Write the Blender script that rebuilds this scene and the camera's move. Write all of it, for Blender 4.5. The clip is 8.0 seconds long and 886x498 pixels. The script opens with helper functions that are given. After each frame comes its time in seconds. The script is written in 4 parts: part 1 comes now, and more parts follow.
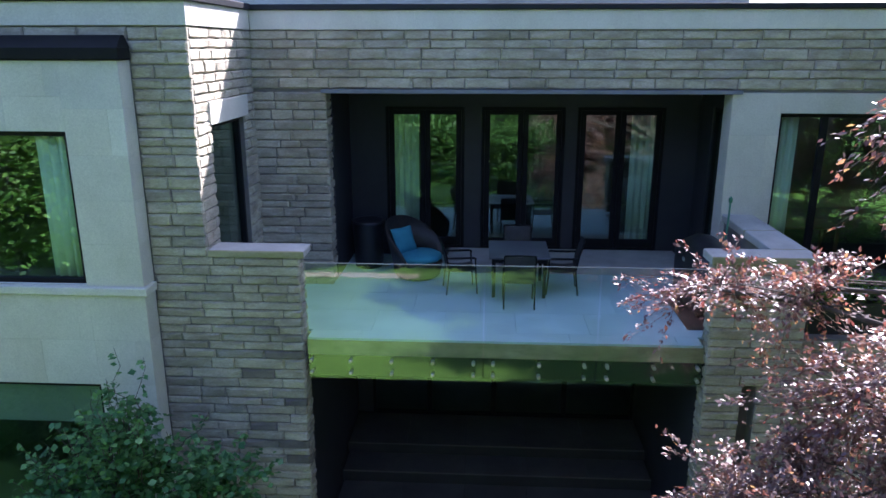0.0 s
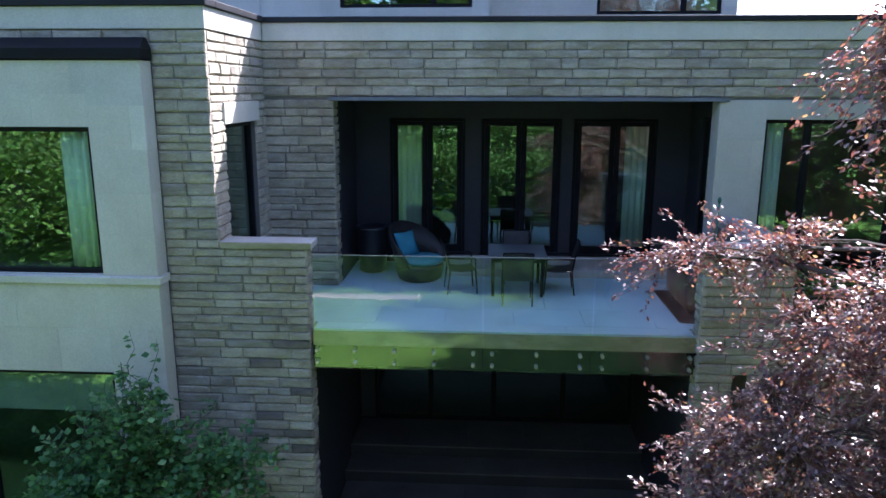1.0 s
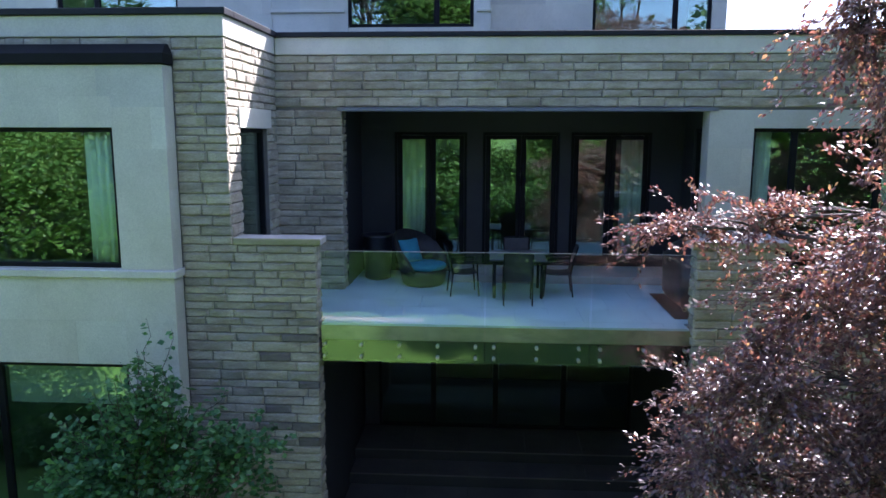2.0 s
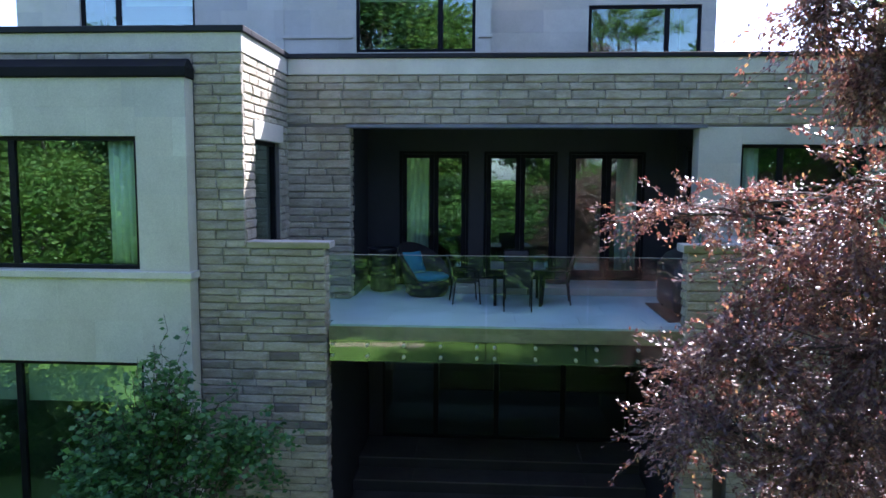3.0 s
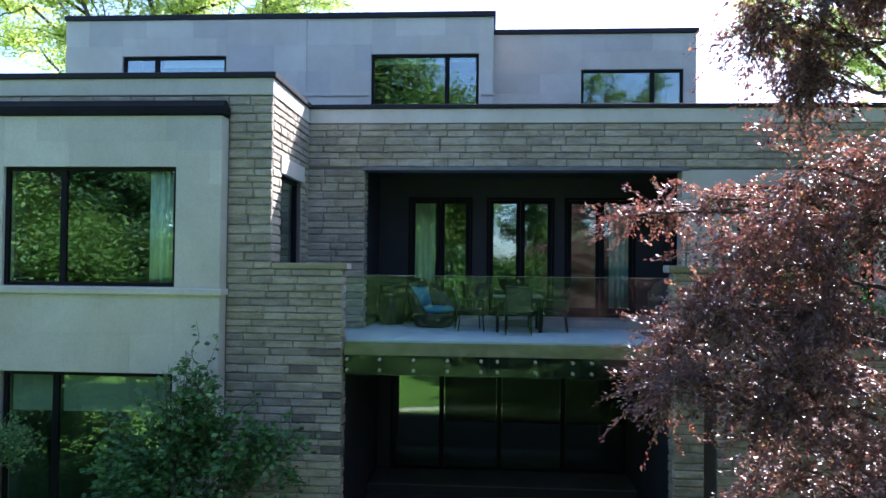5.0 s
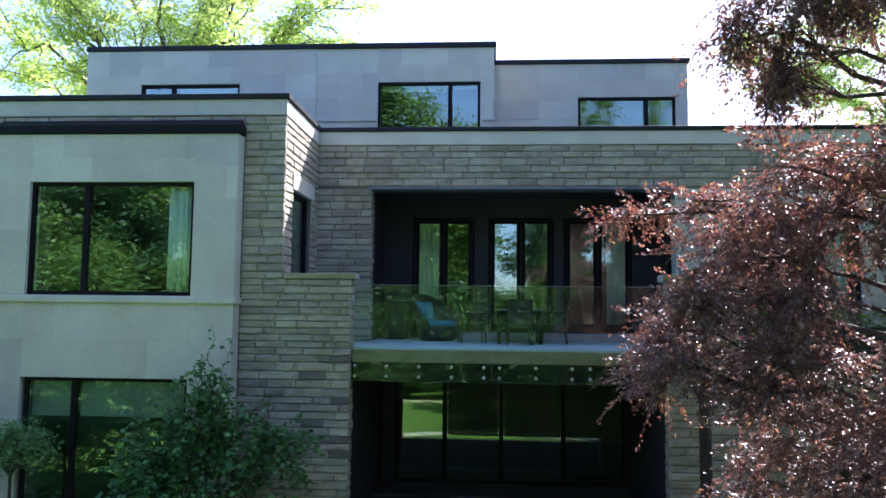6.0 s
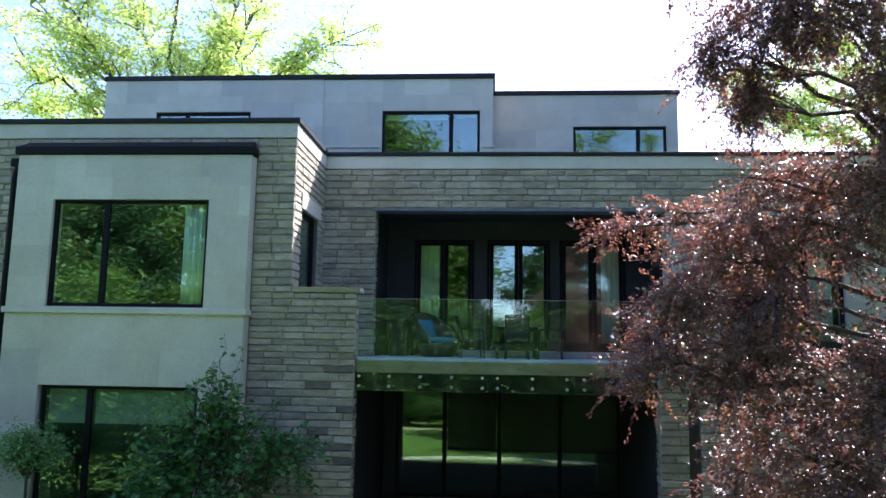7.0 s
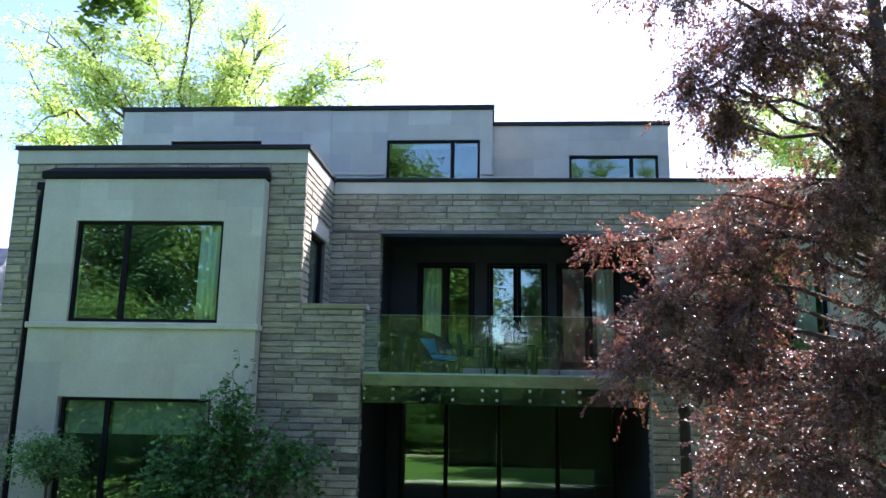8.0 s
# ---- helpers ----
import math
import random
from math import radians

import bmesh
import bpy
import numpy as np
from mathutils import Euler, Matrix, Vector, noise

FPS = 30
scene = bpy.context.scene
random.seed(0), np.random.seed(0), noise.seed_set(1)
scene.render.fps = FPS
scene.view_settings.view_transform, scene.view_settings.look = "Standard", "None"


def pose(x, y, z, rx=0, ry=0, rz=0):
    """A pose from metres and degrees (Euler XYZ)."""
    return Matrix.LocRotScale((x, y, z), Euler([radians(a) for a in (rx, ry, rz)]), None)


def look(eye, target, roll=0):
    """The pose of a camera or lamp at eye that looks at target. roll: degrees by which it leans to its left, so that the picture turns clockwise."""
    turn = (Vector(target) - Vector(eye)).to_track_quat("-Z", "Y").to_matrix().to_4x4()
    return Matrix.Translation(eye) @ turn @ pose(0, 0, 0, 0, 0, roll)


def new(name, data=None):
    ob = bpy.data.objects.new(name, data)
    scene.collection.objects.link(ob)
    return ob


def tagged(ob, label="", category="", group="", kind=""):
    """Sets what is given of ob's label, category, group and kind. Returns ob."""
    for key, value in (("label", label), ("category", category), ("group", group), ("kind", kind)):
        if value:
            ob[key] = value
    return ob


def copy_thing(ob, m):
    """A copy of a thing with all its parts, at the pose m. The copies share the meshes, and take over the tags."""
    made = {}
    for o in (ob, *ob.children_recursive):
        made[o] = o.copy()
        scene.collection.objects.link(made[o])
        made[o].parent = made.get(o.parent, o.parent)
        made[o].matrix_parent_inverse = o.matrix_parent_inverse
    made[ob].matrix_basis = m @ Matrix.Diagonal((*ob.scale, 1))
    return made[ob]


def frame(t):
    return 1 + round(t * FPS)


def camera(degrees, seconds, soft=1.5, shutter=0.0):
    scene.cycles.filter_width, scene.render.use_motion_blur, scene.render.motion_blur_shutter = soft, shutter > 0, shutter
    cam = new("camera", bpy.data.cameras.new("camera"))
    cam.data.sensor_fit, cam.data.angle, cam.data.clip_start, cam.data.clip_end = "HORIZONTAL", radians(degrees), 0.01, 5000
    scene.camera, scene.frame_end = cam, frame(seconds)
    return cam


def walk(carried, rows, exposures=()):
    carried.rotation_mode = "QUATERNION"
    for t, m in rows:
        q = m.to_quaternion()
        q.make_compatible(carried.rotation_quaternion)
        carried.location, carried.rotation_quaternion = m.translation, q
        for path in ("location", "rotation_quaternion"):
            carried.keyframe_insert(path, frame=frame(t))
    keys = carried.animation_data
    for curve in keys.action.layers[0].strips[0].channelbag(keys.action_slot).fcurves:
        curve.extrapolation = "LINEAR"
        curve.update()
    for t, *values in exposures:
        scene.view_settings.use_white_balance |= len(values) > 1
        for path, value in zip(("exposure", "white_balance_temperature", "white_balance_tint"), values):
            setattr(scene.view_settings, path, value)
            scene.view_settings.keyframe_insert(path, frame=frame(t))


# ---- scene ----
cam = camera(63.3, 8.0, 1.6)
PATH = [
    (0, (0.585, 0.223, 7.351), (0.476, 2.146, 6.809), 0.0),
    (0.5, (0.629, -0.063, 7.083), (0.514, 1.873, 6.593), -0.0),
    (1, (0.635, -0.412, 6.787), (0.519, 1.537, 6.355), 0.1),
    (1.5, (0.628, -0.713, 6.48), (0.51, 1.248, 6.105), 0.1),
    (3, (0.632, -1.666, 5.646), (0.509, 0.32, 5.447), 0.3),
    (3.5, (0.631, -1.966, 5.372), (0.506, 0.025, 5.232), 0.4),
    (4, (0.606, -2.271, 5.102), (0.484, -0.276, 5.023), 0.5),
    (4.5, (0.621, -2.591, 4.853), (0.494, -0.595, 4.836), 0.6),
    (6, (0.587, -3.495, 3.979), (0.456, -1.506, 4.139), 0.6),
    (6.5, (0.586, -3.832, 3.758), (0.456, -1.847, 3.966), 0.8),
    (7, (0.605, -4.158, 3.504), (0.475, -2.18, 3.766), 0.9),
    (7.5, (0.605, -4.521, 3.28), (0.475, -2.549, 3.59), 0.9),
    (8, (0.637, -4.895, 3.075), (0.504, -2.931, 3.432), 1.0),
]
walk(cam, [(t, look(eye, target, roll)) for t, eye, target, roll in PATH], [(0, 1.92, 5860, 26), (4, 1.80, 5860, 25), (8, 1.72, 6020, 22)])

# ---- light ----
SUN_WAY = Vector((0.434, 0.579, 0.689)).normalized()
world = bpy.data.worlds.new("sky")
scene.world = world
world.use_nodes = True
wn, wl = world.node_tree.nodes, world.node_tree.links
wn.clear()
sky = wn.new("ShaderNodeTexSky")
sky.sky_type, sky.sun_disc = "NISHITA", False
sky.sun_elevation, sky.sun_rotation = math.asin(SUN_WAY.z), math.atan2(SUN_WAY.x, SUN_WAY.y)
sky.dust_density, sky.air_density, sky.ozone_density = 1.1, 0.75, 2.2
wb = wn.new("ShaderNodeBackground")
wb.inputs["Strength"].default_value = 0.15
wo = wn.new("ShaderNodeOutputWorld")
wl.new(sky.outputs[0], wb.inputs[0])
wl.new(wb.outputs[0], wo.inputs[0])
sun = new("sun", bpy.data.lights.new("sun", "SUN"))
sun.data.energy, sun.data.angle, sun.data.color = 5.3, radians(0.5), (1.0, 0.965, 0.91)
sun.matrix_world = look(tuple(SUN_WAY * 60), (0, 0, 0))


# ---- materials ----
def shader(name):
    m = bpy.data.materials.new(name)
    m.use_nodes = True
    n, l = m.node_tree.nodes, m.node_tree.links
    return m, n, l, n["Principled BSDF"]


def noise_node(n, l, scale, detail=4, rough=0.6, stretch=(1, 1, 1)):
    g = n.new("ShaderNodeNewGeometry")
    mp = n.new("ShaderNodeMapping")
    mp.inputs["Scale"].default_value = stretch
    l.new(g.outputs["Position"], mp.inputs[0])
    t = n.new("ShaderNodeTexNoise")
    t.inputs["Scale"].default_value, t.inputs["Detail"].default_value, t.inputs["Roughness"].default_value = scale, detail, rough
    l.new(mp.outputs[0], t.inputs["Vector"])
    return t.outputs["Fac"]


def ramp(n, l, fac, stops):
    r = n.new("ShaderNodeValToRGB")
    e = r.color_ramp.elements
    while len(e) < len(stops):
        e.new(0.5)
    for k, (p, c) in enumerate(stops):
        e[k].position, e[k].color = p, (*c, 1)
    l.new(fac, r.inputs[0])
    return r.outputs[0]


def mixed(n, l, a, b, fac, kind="MIX"):
    m = n.new("ShaderNodeMix")
    m.data_type, m.blend_type = "RGBA", kind
    if isinstance(fac, float):
        m.inputs[0].default_value = fac
    else:
        l.new(fac, m.inputs[0])
    l.new(a, m.inputs[6])
    l.new(b, m.inputs[7])
    return m.outputs[2]


def bump(n, l, bsdf, fac, strength, distance):
    b = n.new("ShaderNodeBump")
    b.inputs["Strength"].default_value, b.inputs["Distance"].default_value = strength, distance
    l.new(fac, b.inputs["Height"])
    l.new(b.outputs[0], bsdf.inputs["Normal"])


def rough_material(name, low, high, rough, grain=40.0, patch=1.3, relief=0.004, stretch=(1, 1, 1), vary=0.0, metal=0.0, stain=None, spec=0.5, contrast=0.28):
    """A matt surface: a patchy tone between two colours, finer grain, relief and a tone of its own for each object."""
    m, n, l, b = shader(name)
    big = noise_node(n, l, patch, 5, 0.65, stretch)
    fine = noise_node(n, l, grain, 4, 0.7, stretch)
    c = ramp(n, l, big, [(0.3, low), (0.7, high)])
    g = ramp(n, l, fine, [(0.25, (1 - contrast,) * 3), (0.75, (1 + contrast * 0.55,) * 3)])
    c = mixed(n, l, c, g, 0.8, "MULTIPLY")
    if vary:
        oi = n.new("ShaderNodeObjectInfo")
        v = ramp(n, l, oi.outputs["Random"], [(0, (1 - vary, 1 - vary, 1 - vary * 0.85)), (0.5, (1.0, 0.97, 0.93)), (1, (1 + vary * 0.7, 1 + vary * 0.66, 1 + vary * 0.55))])
        c = mixed(n, l, c, v, 1.0, "MULTIPLY")
    if stain:
        s = ramp(n, l, noise_node(n, l, 0.7, 6, 0.7, (1, 1, 0.35)), [(0.45, (1, 1, 1)), (0.75, stain)])
        c = mixed(n, l, c, s, 1.0, "MULTIPLY")
    l.new(c, b.inputs["Base Color"])
    b.inputs["Roughness"].default_value, b.inputs["Metallic"].default_value = rough, metal
    b.inputs["Specular IOR Level"].default_value = spec
    bump(n, l, b, fine, 0.6, relief)
    return m


def glass_material(name, tint, straight, rough=0.0, coat=(1, 1, 1)):
    """A thin pane: clear or tinted, with a mirror's gloss that grows from straight on towards grazing."""
    m, n, l, b = shader(name)
    n.remove(b)
    t = n.new("ShaderNodeBsdfTransparent")
    t.inputs[0].default_value = (*tint, 1)
    g = n.new("ShaderNodeBsdfGlossy")
    g.inputs["Roughness"].default_value = rough
    g.inputs["Color"].default_value = (*coat, 1)
    f = n.new("ShaderNodeLayerWeight")
    f.inputs["Blend"].default_value = 0.5
    power = n.new("ShaderNodeMath")
    power.operation = "POWER"
    power.inputs[1].default_value = 5.0
    l.new(f.outputs["Facing"], power.inputs[0])
    level = n.new("ShaderNodeMath")
    level.operation = "MULTIPLY_ADD"
    level.inputs[1].default_value, level.inputs[2].default_value = 1.0 - straight, straight
    l.new(power.outputs[0], level.inputs[0])
    wob = n.new("ShaderNodeBump")
    wob.inputs["Strength"].default_value, wob.inputs["Distance"].default_value = 0.25, 0.004
    l.new(noise_node(n, l, 1.1, 1, 0.4), wob.inputs["Height"])
    l.new(wob.outputs[0], g.inputs["Normal"])
    mx = n.new("ShaderNodeMixShader")
    l.new(level.outputs[0], mx.inputs[0])
    l.new(t.outputs[0], mx.inputs[1])
    l.new(g.outputs[0], mx.inputs[2])
    l.new(mx.outputs[0], n["Material Output"].inputs[0])
    return m


def leaf_material(name, stops, through_colour, gloss, amount, autumn=None, spec=0.3):
    """Leaves: each its own tone, some gloss, light that comes through the blade."""
    m, n, l, b = shader(name)
    g = n.new("ShaderNodeNewGeometry")
    c = ramp(n, l, g.outputs["Random Per Island"], stops)
    big = ramp(n, l, noise_node(n, l, 0.9, 3), [(0.3, (0.7, 0.7, 0.7)), (0.7, (1.2, 1.2, 1.2))])
    c = mixed(n, l, c, big, 1.0, "MULTIPLY")
    if autumn:
        w = ramp(n, l, noise_node(n, l, 1.15, 4, 0.6), [(0.57, (0, 0, 0)), (0.74, (1, 1, 1))])
        col = n.new("ShaderNodeRGB")
        col.outputs[0].default_value = (*autumn, 1)
        c = mixed(n, l, c, col.outputs[0], w)
    l.new(c, b.inputs["Base Color"])
    b.inputs["Roughness"].default_value = gloss
    b.inputs["Specular IOR Level"].default_value = spec
    t = n.new("ShaderNodeBsdfTranslucent")
    tc = ramp(n, l, g.outputs["Random Per Island"], through_colour)
    l.new(tc, t.inputs[0])
    mx = n.new("ShaderNodeMixShader")
    mx.inputs[0].default_value = amount
    l.new(b.outputs[0], mx.inputs[1])
    l.new(t.outputs[0], mx.inputs[2])
    l.new(mx.outputs[0], n["Material Output"].inputs[0])
    return m


STONE = rough_material("ledge_stone", (0.32, 0.285, 0.215), (0.55, 0.51, 0.41), 0.85, 22, 3.0, 0.016, (1, 1, 3.6), 0.2, stain=(0.72, 0.70, 0.66), contrast=0.44)
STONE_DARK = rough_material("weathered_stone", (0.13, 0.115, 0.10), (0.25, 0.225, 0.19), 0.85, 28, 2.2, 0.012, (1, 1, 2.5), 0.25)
MORTAR = rough_material("mortar", (0.13, 0.12, 0.105), (0.20, 0.185, 0.165), 0.95, 60, 2.0, 0.004)
LIME = rough_material("limestone", (0.55, 0.535, 0.47), (0.67, 0.65, 0.58), 0.75, 55, 0.9, 0.0015, vary=0.11, stain=(0.9, 0.89, 0.85))
MOSSY_CAP = rough_material("mossy_cap_stone", (0.24, 0.22, 0.10), (0.40, 0.37, 0.25), 0.9, 30, 2.2, 0.004, (1, 1, 3), stain=(0.8, 0.82, 0.6))
# near black, with the shade of the ground before the house in its colour
SHADED_GROUND = rough_material("shaded_ground", (0.022, 0.021, 0.02), (0.045, 0.043, 0.04), 0.85, 30, 1.5, 0.003, vary=0.06, spec=0.1)
CAPSTONE = rough_material("cap_stone", (0.36, 0.35, 0.32), (0.5, 0.48, 0.44), 0.8, 45, 1.6, 0.003, stain=(0.75, 0.74, 0.7))
# pale balcony stone with the blue of the skylight put into its colour
PAVING = rough_material("sky_tinted_paving", (0.42, 0.59, 0.64), (0.53, 0.72, 0.76), 0.6, 35, 1.4, 0.002, vary=0.05, stain=(0.8, 0.79, 0.76))
# olive tone holds the lawn's reflection from the glass before the slab edge
EDGE = rough_material("lawn_tinted_slab_stone", (0.22, 0.19, 0.10), (0.40, 0.35, 0.22), 0.85, 14, 2.6, 0.004, (1, 1, 2), stain=(0.72, 0.72, 0.55))
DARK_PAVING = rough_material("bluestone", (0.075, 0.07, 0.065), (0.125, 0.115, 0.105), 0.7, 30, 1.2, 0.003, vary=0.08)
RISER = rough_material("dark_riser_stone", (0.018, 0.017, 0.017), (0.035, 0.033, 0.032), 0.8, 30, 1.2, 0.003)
BLACK = rough_material("black_metal", (0.008, 0.008, 0.009), (0.014, 0.014, 0.016), 0.55, 90, 2.0, 0.0006, spec=0.12)
POLISHED = rough_material("polished_black_steel", (0.008, 0.008, 0.009), (0.012, 0.012, 0.013), 0.08, 30, 1.0, 0.0001, spec=0.6)
COPING = rough_material("coping_metal", (0.012, 0.013, 0.016), (0.022, 0.024, 0.03), 0.6, 70, 1.5, 0.001, spec=0.25)
LINTEL = rough_material("steel_lintel", (0.12, 0.13, 0.16), (0.2, 0.21, 0.25), 0.5, 60, 2.0, 0.001)
CHARCOAL = rough_material("charcoal_panel", (0.021, 0.021, 0.026), (0.032, 0.032, 0.039), 0.65, 50, 1.2, 0.001)
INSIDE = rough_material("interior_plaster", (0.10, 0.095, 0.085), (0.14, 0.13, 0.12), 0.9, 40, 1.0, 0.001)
# pale linen; the green cast from the window glass is in its colour
CURTAIN = rough_material("curtain_linen", (0.70, 0.80, 0.68), (0.78, 0.86, 0.76), 0.9, 120, 2.0, 0.001)
BLIND = rough_material("roller_fabric", (0.26, 0.32, 0.26), (0.31, 0.37, 0.30), 0.9, 160, 2.0, 0.0006)
SCREEN, sn, sl, sb = shader("mesh_screen")
sl.new(ramp(sn, sl, noise_node(sn, sl, 2.0), [(0.3, (0.075, 0.10, 0.06)), (0.7, (0.095, 0.125, 0.078))]), sb.inputs["Base Color"])
sb.inputs["Roughness"].default_value, sb.inputs["Alpha"].default_value = 0.9, 0.55
WICKER = rough_material("dark_wicker", (0.012, 0.011, 0.011), (0.03, 0.027, 0.026), 0.55, 70, 5.0, 0.006)
TEAL = rough_material("teal_canvas", (0.03, 0.22, 0.30), (0.05, 0.30, 0.38), 0.85, 140, 3.0, 0.001)
GREEN_PAINT = rough_material("green_paint", (0.03, 0.14, 0.08), (0.05, 0.2, 0.11), 0.5, 60, 3.0, 0.0005)
TABLE = rough_material("table_top_stone", (0.06, 0.06, 0.07), (0.1, 0.1, 0.115), 0.4, 60, 2.0, 0.001)
VINYL = rough_material("black_vinyl", (0.012, 0.012, 0.014), (0.022, 0.022, 0.026), 0.45, 25, 2.5, 0.004)
BOLT = rough_material("brushed_steel", (0.55, 0.55, 0.53), (0.68, 0.67, 0.64), 0.35, 90, 3.0, 0.0004, metal=1.0)
BARK = rough_material("bark", (0.05, 0.04, 0.033), (0.12, 0.10, 0.085), 0.9, 30, 4.0, 0.01, (1, 1, 0.4))
SAND = rough_material("pale_gravel", (0.42, 0.35, 0.24), (0.56, 0.48, 0.35), 0.9, 40, 1.6, 0.006)
TWIG = rough_material("young_bark", (0.16, 0.11, 0.09), (0.26, 0.19, 0.15), 0.7, 60, 4.0, 0.001)
LAWN = rough_material("lawn", (0.09, 0.19, 0.022), (0.14, 0.28, 0.04), 0.9, 60, 0.35, 0.03)
SLATE = rough_material("slate_roof", (0.06, 0.07, 0.09), (0.11, 0.12, 0.15), 0.7, 20, 2.0, 0.006)
WOOD = rough_material("table_wood", (0.16, 0.08, 0.04), (0.28, 0.15, 0.08), 0.5, 30, 2.0, 0.001)
PANE = glass_material("window_glass", (0.88, 0.95, 0.90), 0.145, coat=(0.80, 0.97, 0.93))
GARDEN_PANE = glass_material("garden_door_glass", (0.80, 0.88, 0.80), 0.10, coat=(0.8, 1.0, 0.85))
RAIL_GLASS = glass_material("rail_glass", (0.95, 0.985, 0.97), 0.07, coat=(0.9, 1.0, 0.95))
PURPLE = leaf_material("copper_leaf", [(0, (0.034, 0.021, 0.029)), (0.4, (0.098, 0.060, 0.070)), (0.75, (0.205, 0.132, 0.132)), (1, (0.37, 0.25, 0.22))],
                       [(0, (0.22, 0.055, 0.05)), (0.8, (0.44, 0.18, 0.12)), (1, (0.72, 0.42, 0.15))], 0.42, 0.33, autumn=(0.44, 0.20, 0.06), spec=0.9)
SHRUB = leaf_material("shrub_leaf", [(0, (0.03, 0.11, 0.042)), (0.5, (0.07, 0.19, 0.07)), (0.85, (0.13, 0.28, 0.10)), (1, (0.2, 0.36, 0.15))], [(0, (0.06, 0.18, 0.035)), (1, (0.15, 0.36, 0.07))], 0.42, 0.28)
PALE_GREEN = leaf_material("pale_green_leaf", [(0, (0.08, 0.19, 0.07)), (0.6, (0.15, 0.30, 0.12)), (1, (0.28, 0.44, 0.22))], [(0, (0.14, 0.3, 0.06)), (1, (0.3, 0.5, 0.12))], 0.5, 0.35)
LOCUST = leaf_material("locust_leaf", [(0, (0.12, 0.2, 0.04)), (0.6, (0.2, 0.3, 0.06)), (1, (0.3, 0.38, 0.1))], [(0, (0.5, 0.66, 0.14)), (1, (0.75, 0.86, 0.3))], 0.5, 0.6)
DEEP_GREEN = leaf_material("deep_green_leaf", [(0, (0.015, 0.045, 0.018)), (0.6, (0.03, 0.085, 0.03)), (1, (0.06, 0.14, 0.045))], [(0, (0.05, 0.13, 0.03)), (1, (0.12, 0.26, 0.06))], 0.5, 0.25)
BUSH = leaf_material("bush_leaf", [(0, (0.016, 0.05, 0.012)), (0.6, (0.045, 0.12, 0.026)), (1, (0.13, 0.25, 0.06))], [(0, (0.05, 0.13, 0.02)), (1, (0.2, 0.36, 0.06))], 0.5, 0.28)
GREEN = leaf_material("green_leaf", [(0, (0.042, 0.105, 0.024)), (0.6, (0.095, 0.195, 0.045)), (1, (0.18, 0.29, 0.075))], [(0, (0.18, 0.33, 0.05)), (1, (0.36, 0.52, 0.1))], 0.5, 0.36)


# ---- building helpers ----
def add_box(bm, x0, x1, y0, y1, z0, z1, bevel=0.0):
    vs = [bm.verts.new((x, y, z)) for x in (x0, x1) for y in (y0, y1) for z in (z0, z1)]
    fs = [bm.faces.new([vs[i] for i in q]) for q in ((0, 1, 3, 2), (4, 6, 7, 5), (0, 4, 5, 1), (2, 3, 7, 6), (0, 2, 6, 4), (1, 5, 7, 3))]
    if bevel:
        es = list({e for f in fs for e in f.edges})
        bmesh.ops.bevel(bm, geom=es, offset=bevel, segments=1, affect="EDGES")
    return bm


def boxes(*dims, bevel=0.0):
    bm = bmesh.new()
    for d in dims:
        add_box(bm, *d, bevel=bevel)
    return bm


def mesh_of(name, bm, material, smooth=False):
    bmesh.ops.recalc_face_normals(bm, faces=bm.faces)
    me = bpy.data.meshes.new(name)
    bm.to_mesh(me)
    bm.free()
    me.materials.append(material)
    if smooth:
        for p in me.polygons:
            p.use_smooth = True
    return me


def part(name, bm, material, parent, label="", smooth=False):
    ob = new(name, mesh_of(name, bm, material, smooth))
    ob.parent = parent
    if label:
        tagged(ob, label)
    return ob


def thing(name, label, category, at=None, group="", kind=""):
    ob = new(name)
    ob.empty_display_size = 0.2
    if at is not None:
        ob.matrix_basis = at
    return tagged(ob, label, category, group, kind)


def solid(name, bm, material, label, category, group="", kind="", smooth=False):
    return tagged(new(name, mesh_of(name, bm, material, smooth)), label, category, group, kind)


def add_tube(bm, pts, radii, sides=8):
    """A tapered round limb along a line of points."""
    rings = []
    for k, p in enumerate(pts):
        a = pts[max(k - 1, 0)]
        b = pts[min(k + 1, len(pts) - 1)]
        d = (Vector(b) - Vector(a)).normalized()
        u = d.cross(Vector((0.31, 0.17, 0.93)) if abs(d.z) < 0.9 else Vector((1, 0, 0))).normalized()
        v = d.cross(u)
        rings.append([bm.verts.new(Vector(p) + float(radii[k]) * (math.cos(s) * u + math.sin(s) * v)) for s in (2 * math.pi * i / sides for i in range(sides))])
    for r0, r1 in zip(rings, rings[1:]):
        for i in range(sides):
            bm.faces.new((r0[i], r0[(i + 1) % sides], r1[(i + 1) % sides], r1[i]))
    bm.faces.new(rings[0][::-1])
    bm.faces.new(rings[-1])
    return bm


def add_lathe(bm, profile, sides=24, cx=0.0, cy=0.0):
    """A turned body from rows of (radius, height)."""
    rings = [[bm.verts.new((cx + r * math.cos(2 * math.pi * i / sides), cy + r * math.sin(2 * math.pi * i / sides), z)) for i in range(sides)] for r, z in profile]
    for r0, r1 in zip(rings, rings[1:]):
        for i in range(sides):
            bm.faces.new((r0[i], r0[(i + 1) % sides], r1[(i + 1) % sides], r1[i]))
    bm.faces.new(rings[0][::-1])
    bm.faces.new(rings[-1])
    return bm


# ---- ground ----
GROUND = -0.88
bm = bmesh.new()
grid_x = sorted(set([-1500, -600, -250, -120] + list(range(-70, 71, 4)) + [120, 250, 600, 1500]))
rows = []
for gy in grid_x:
    row = []
    for gx in grid_x:
        far = max(abs(gx), abs(gy))
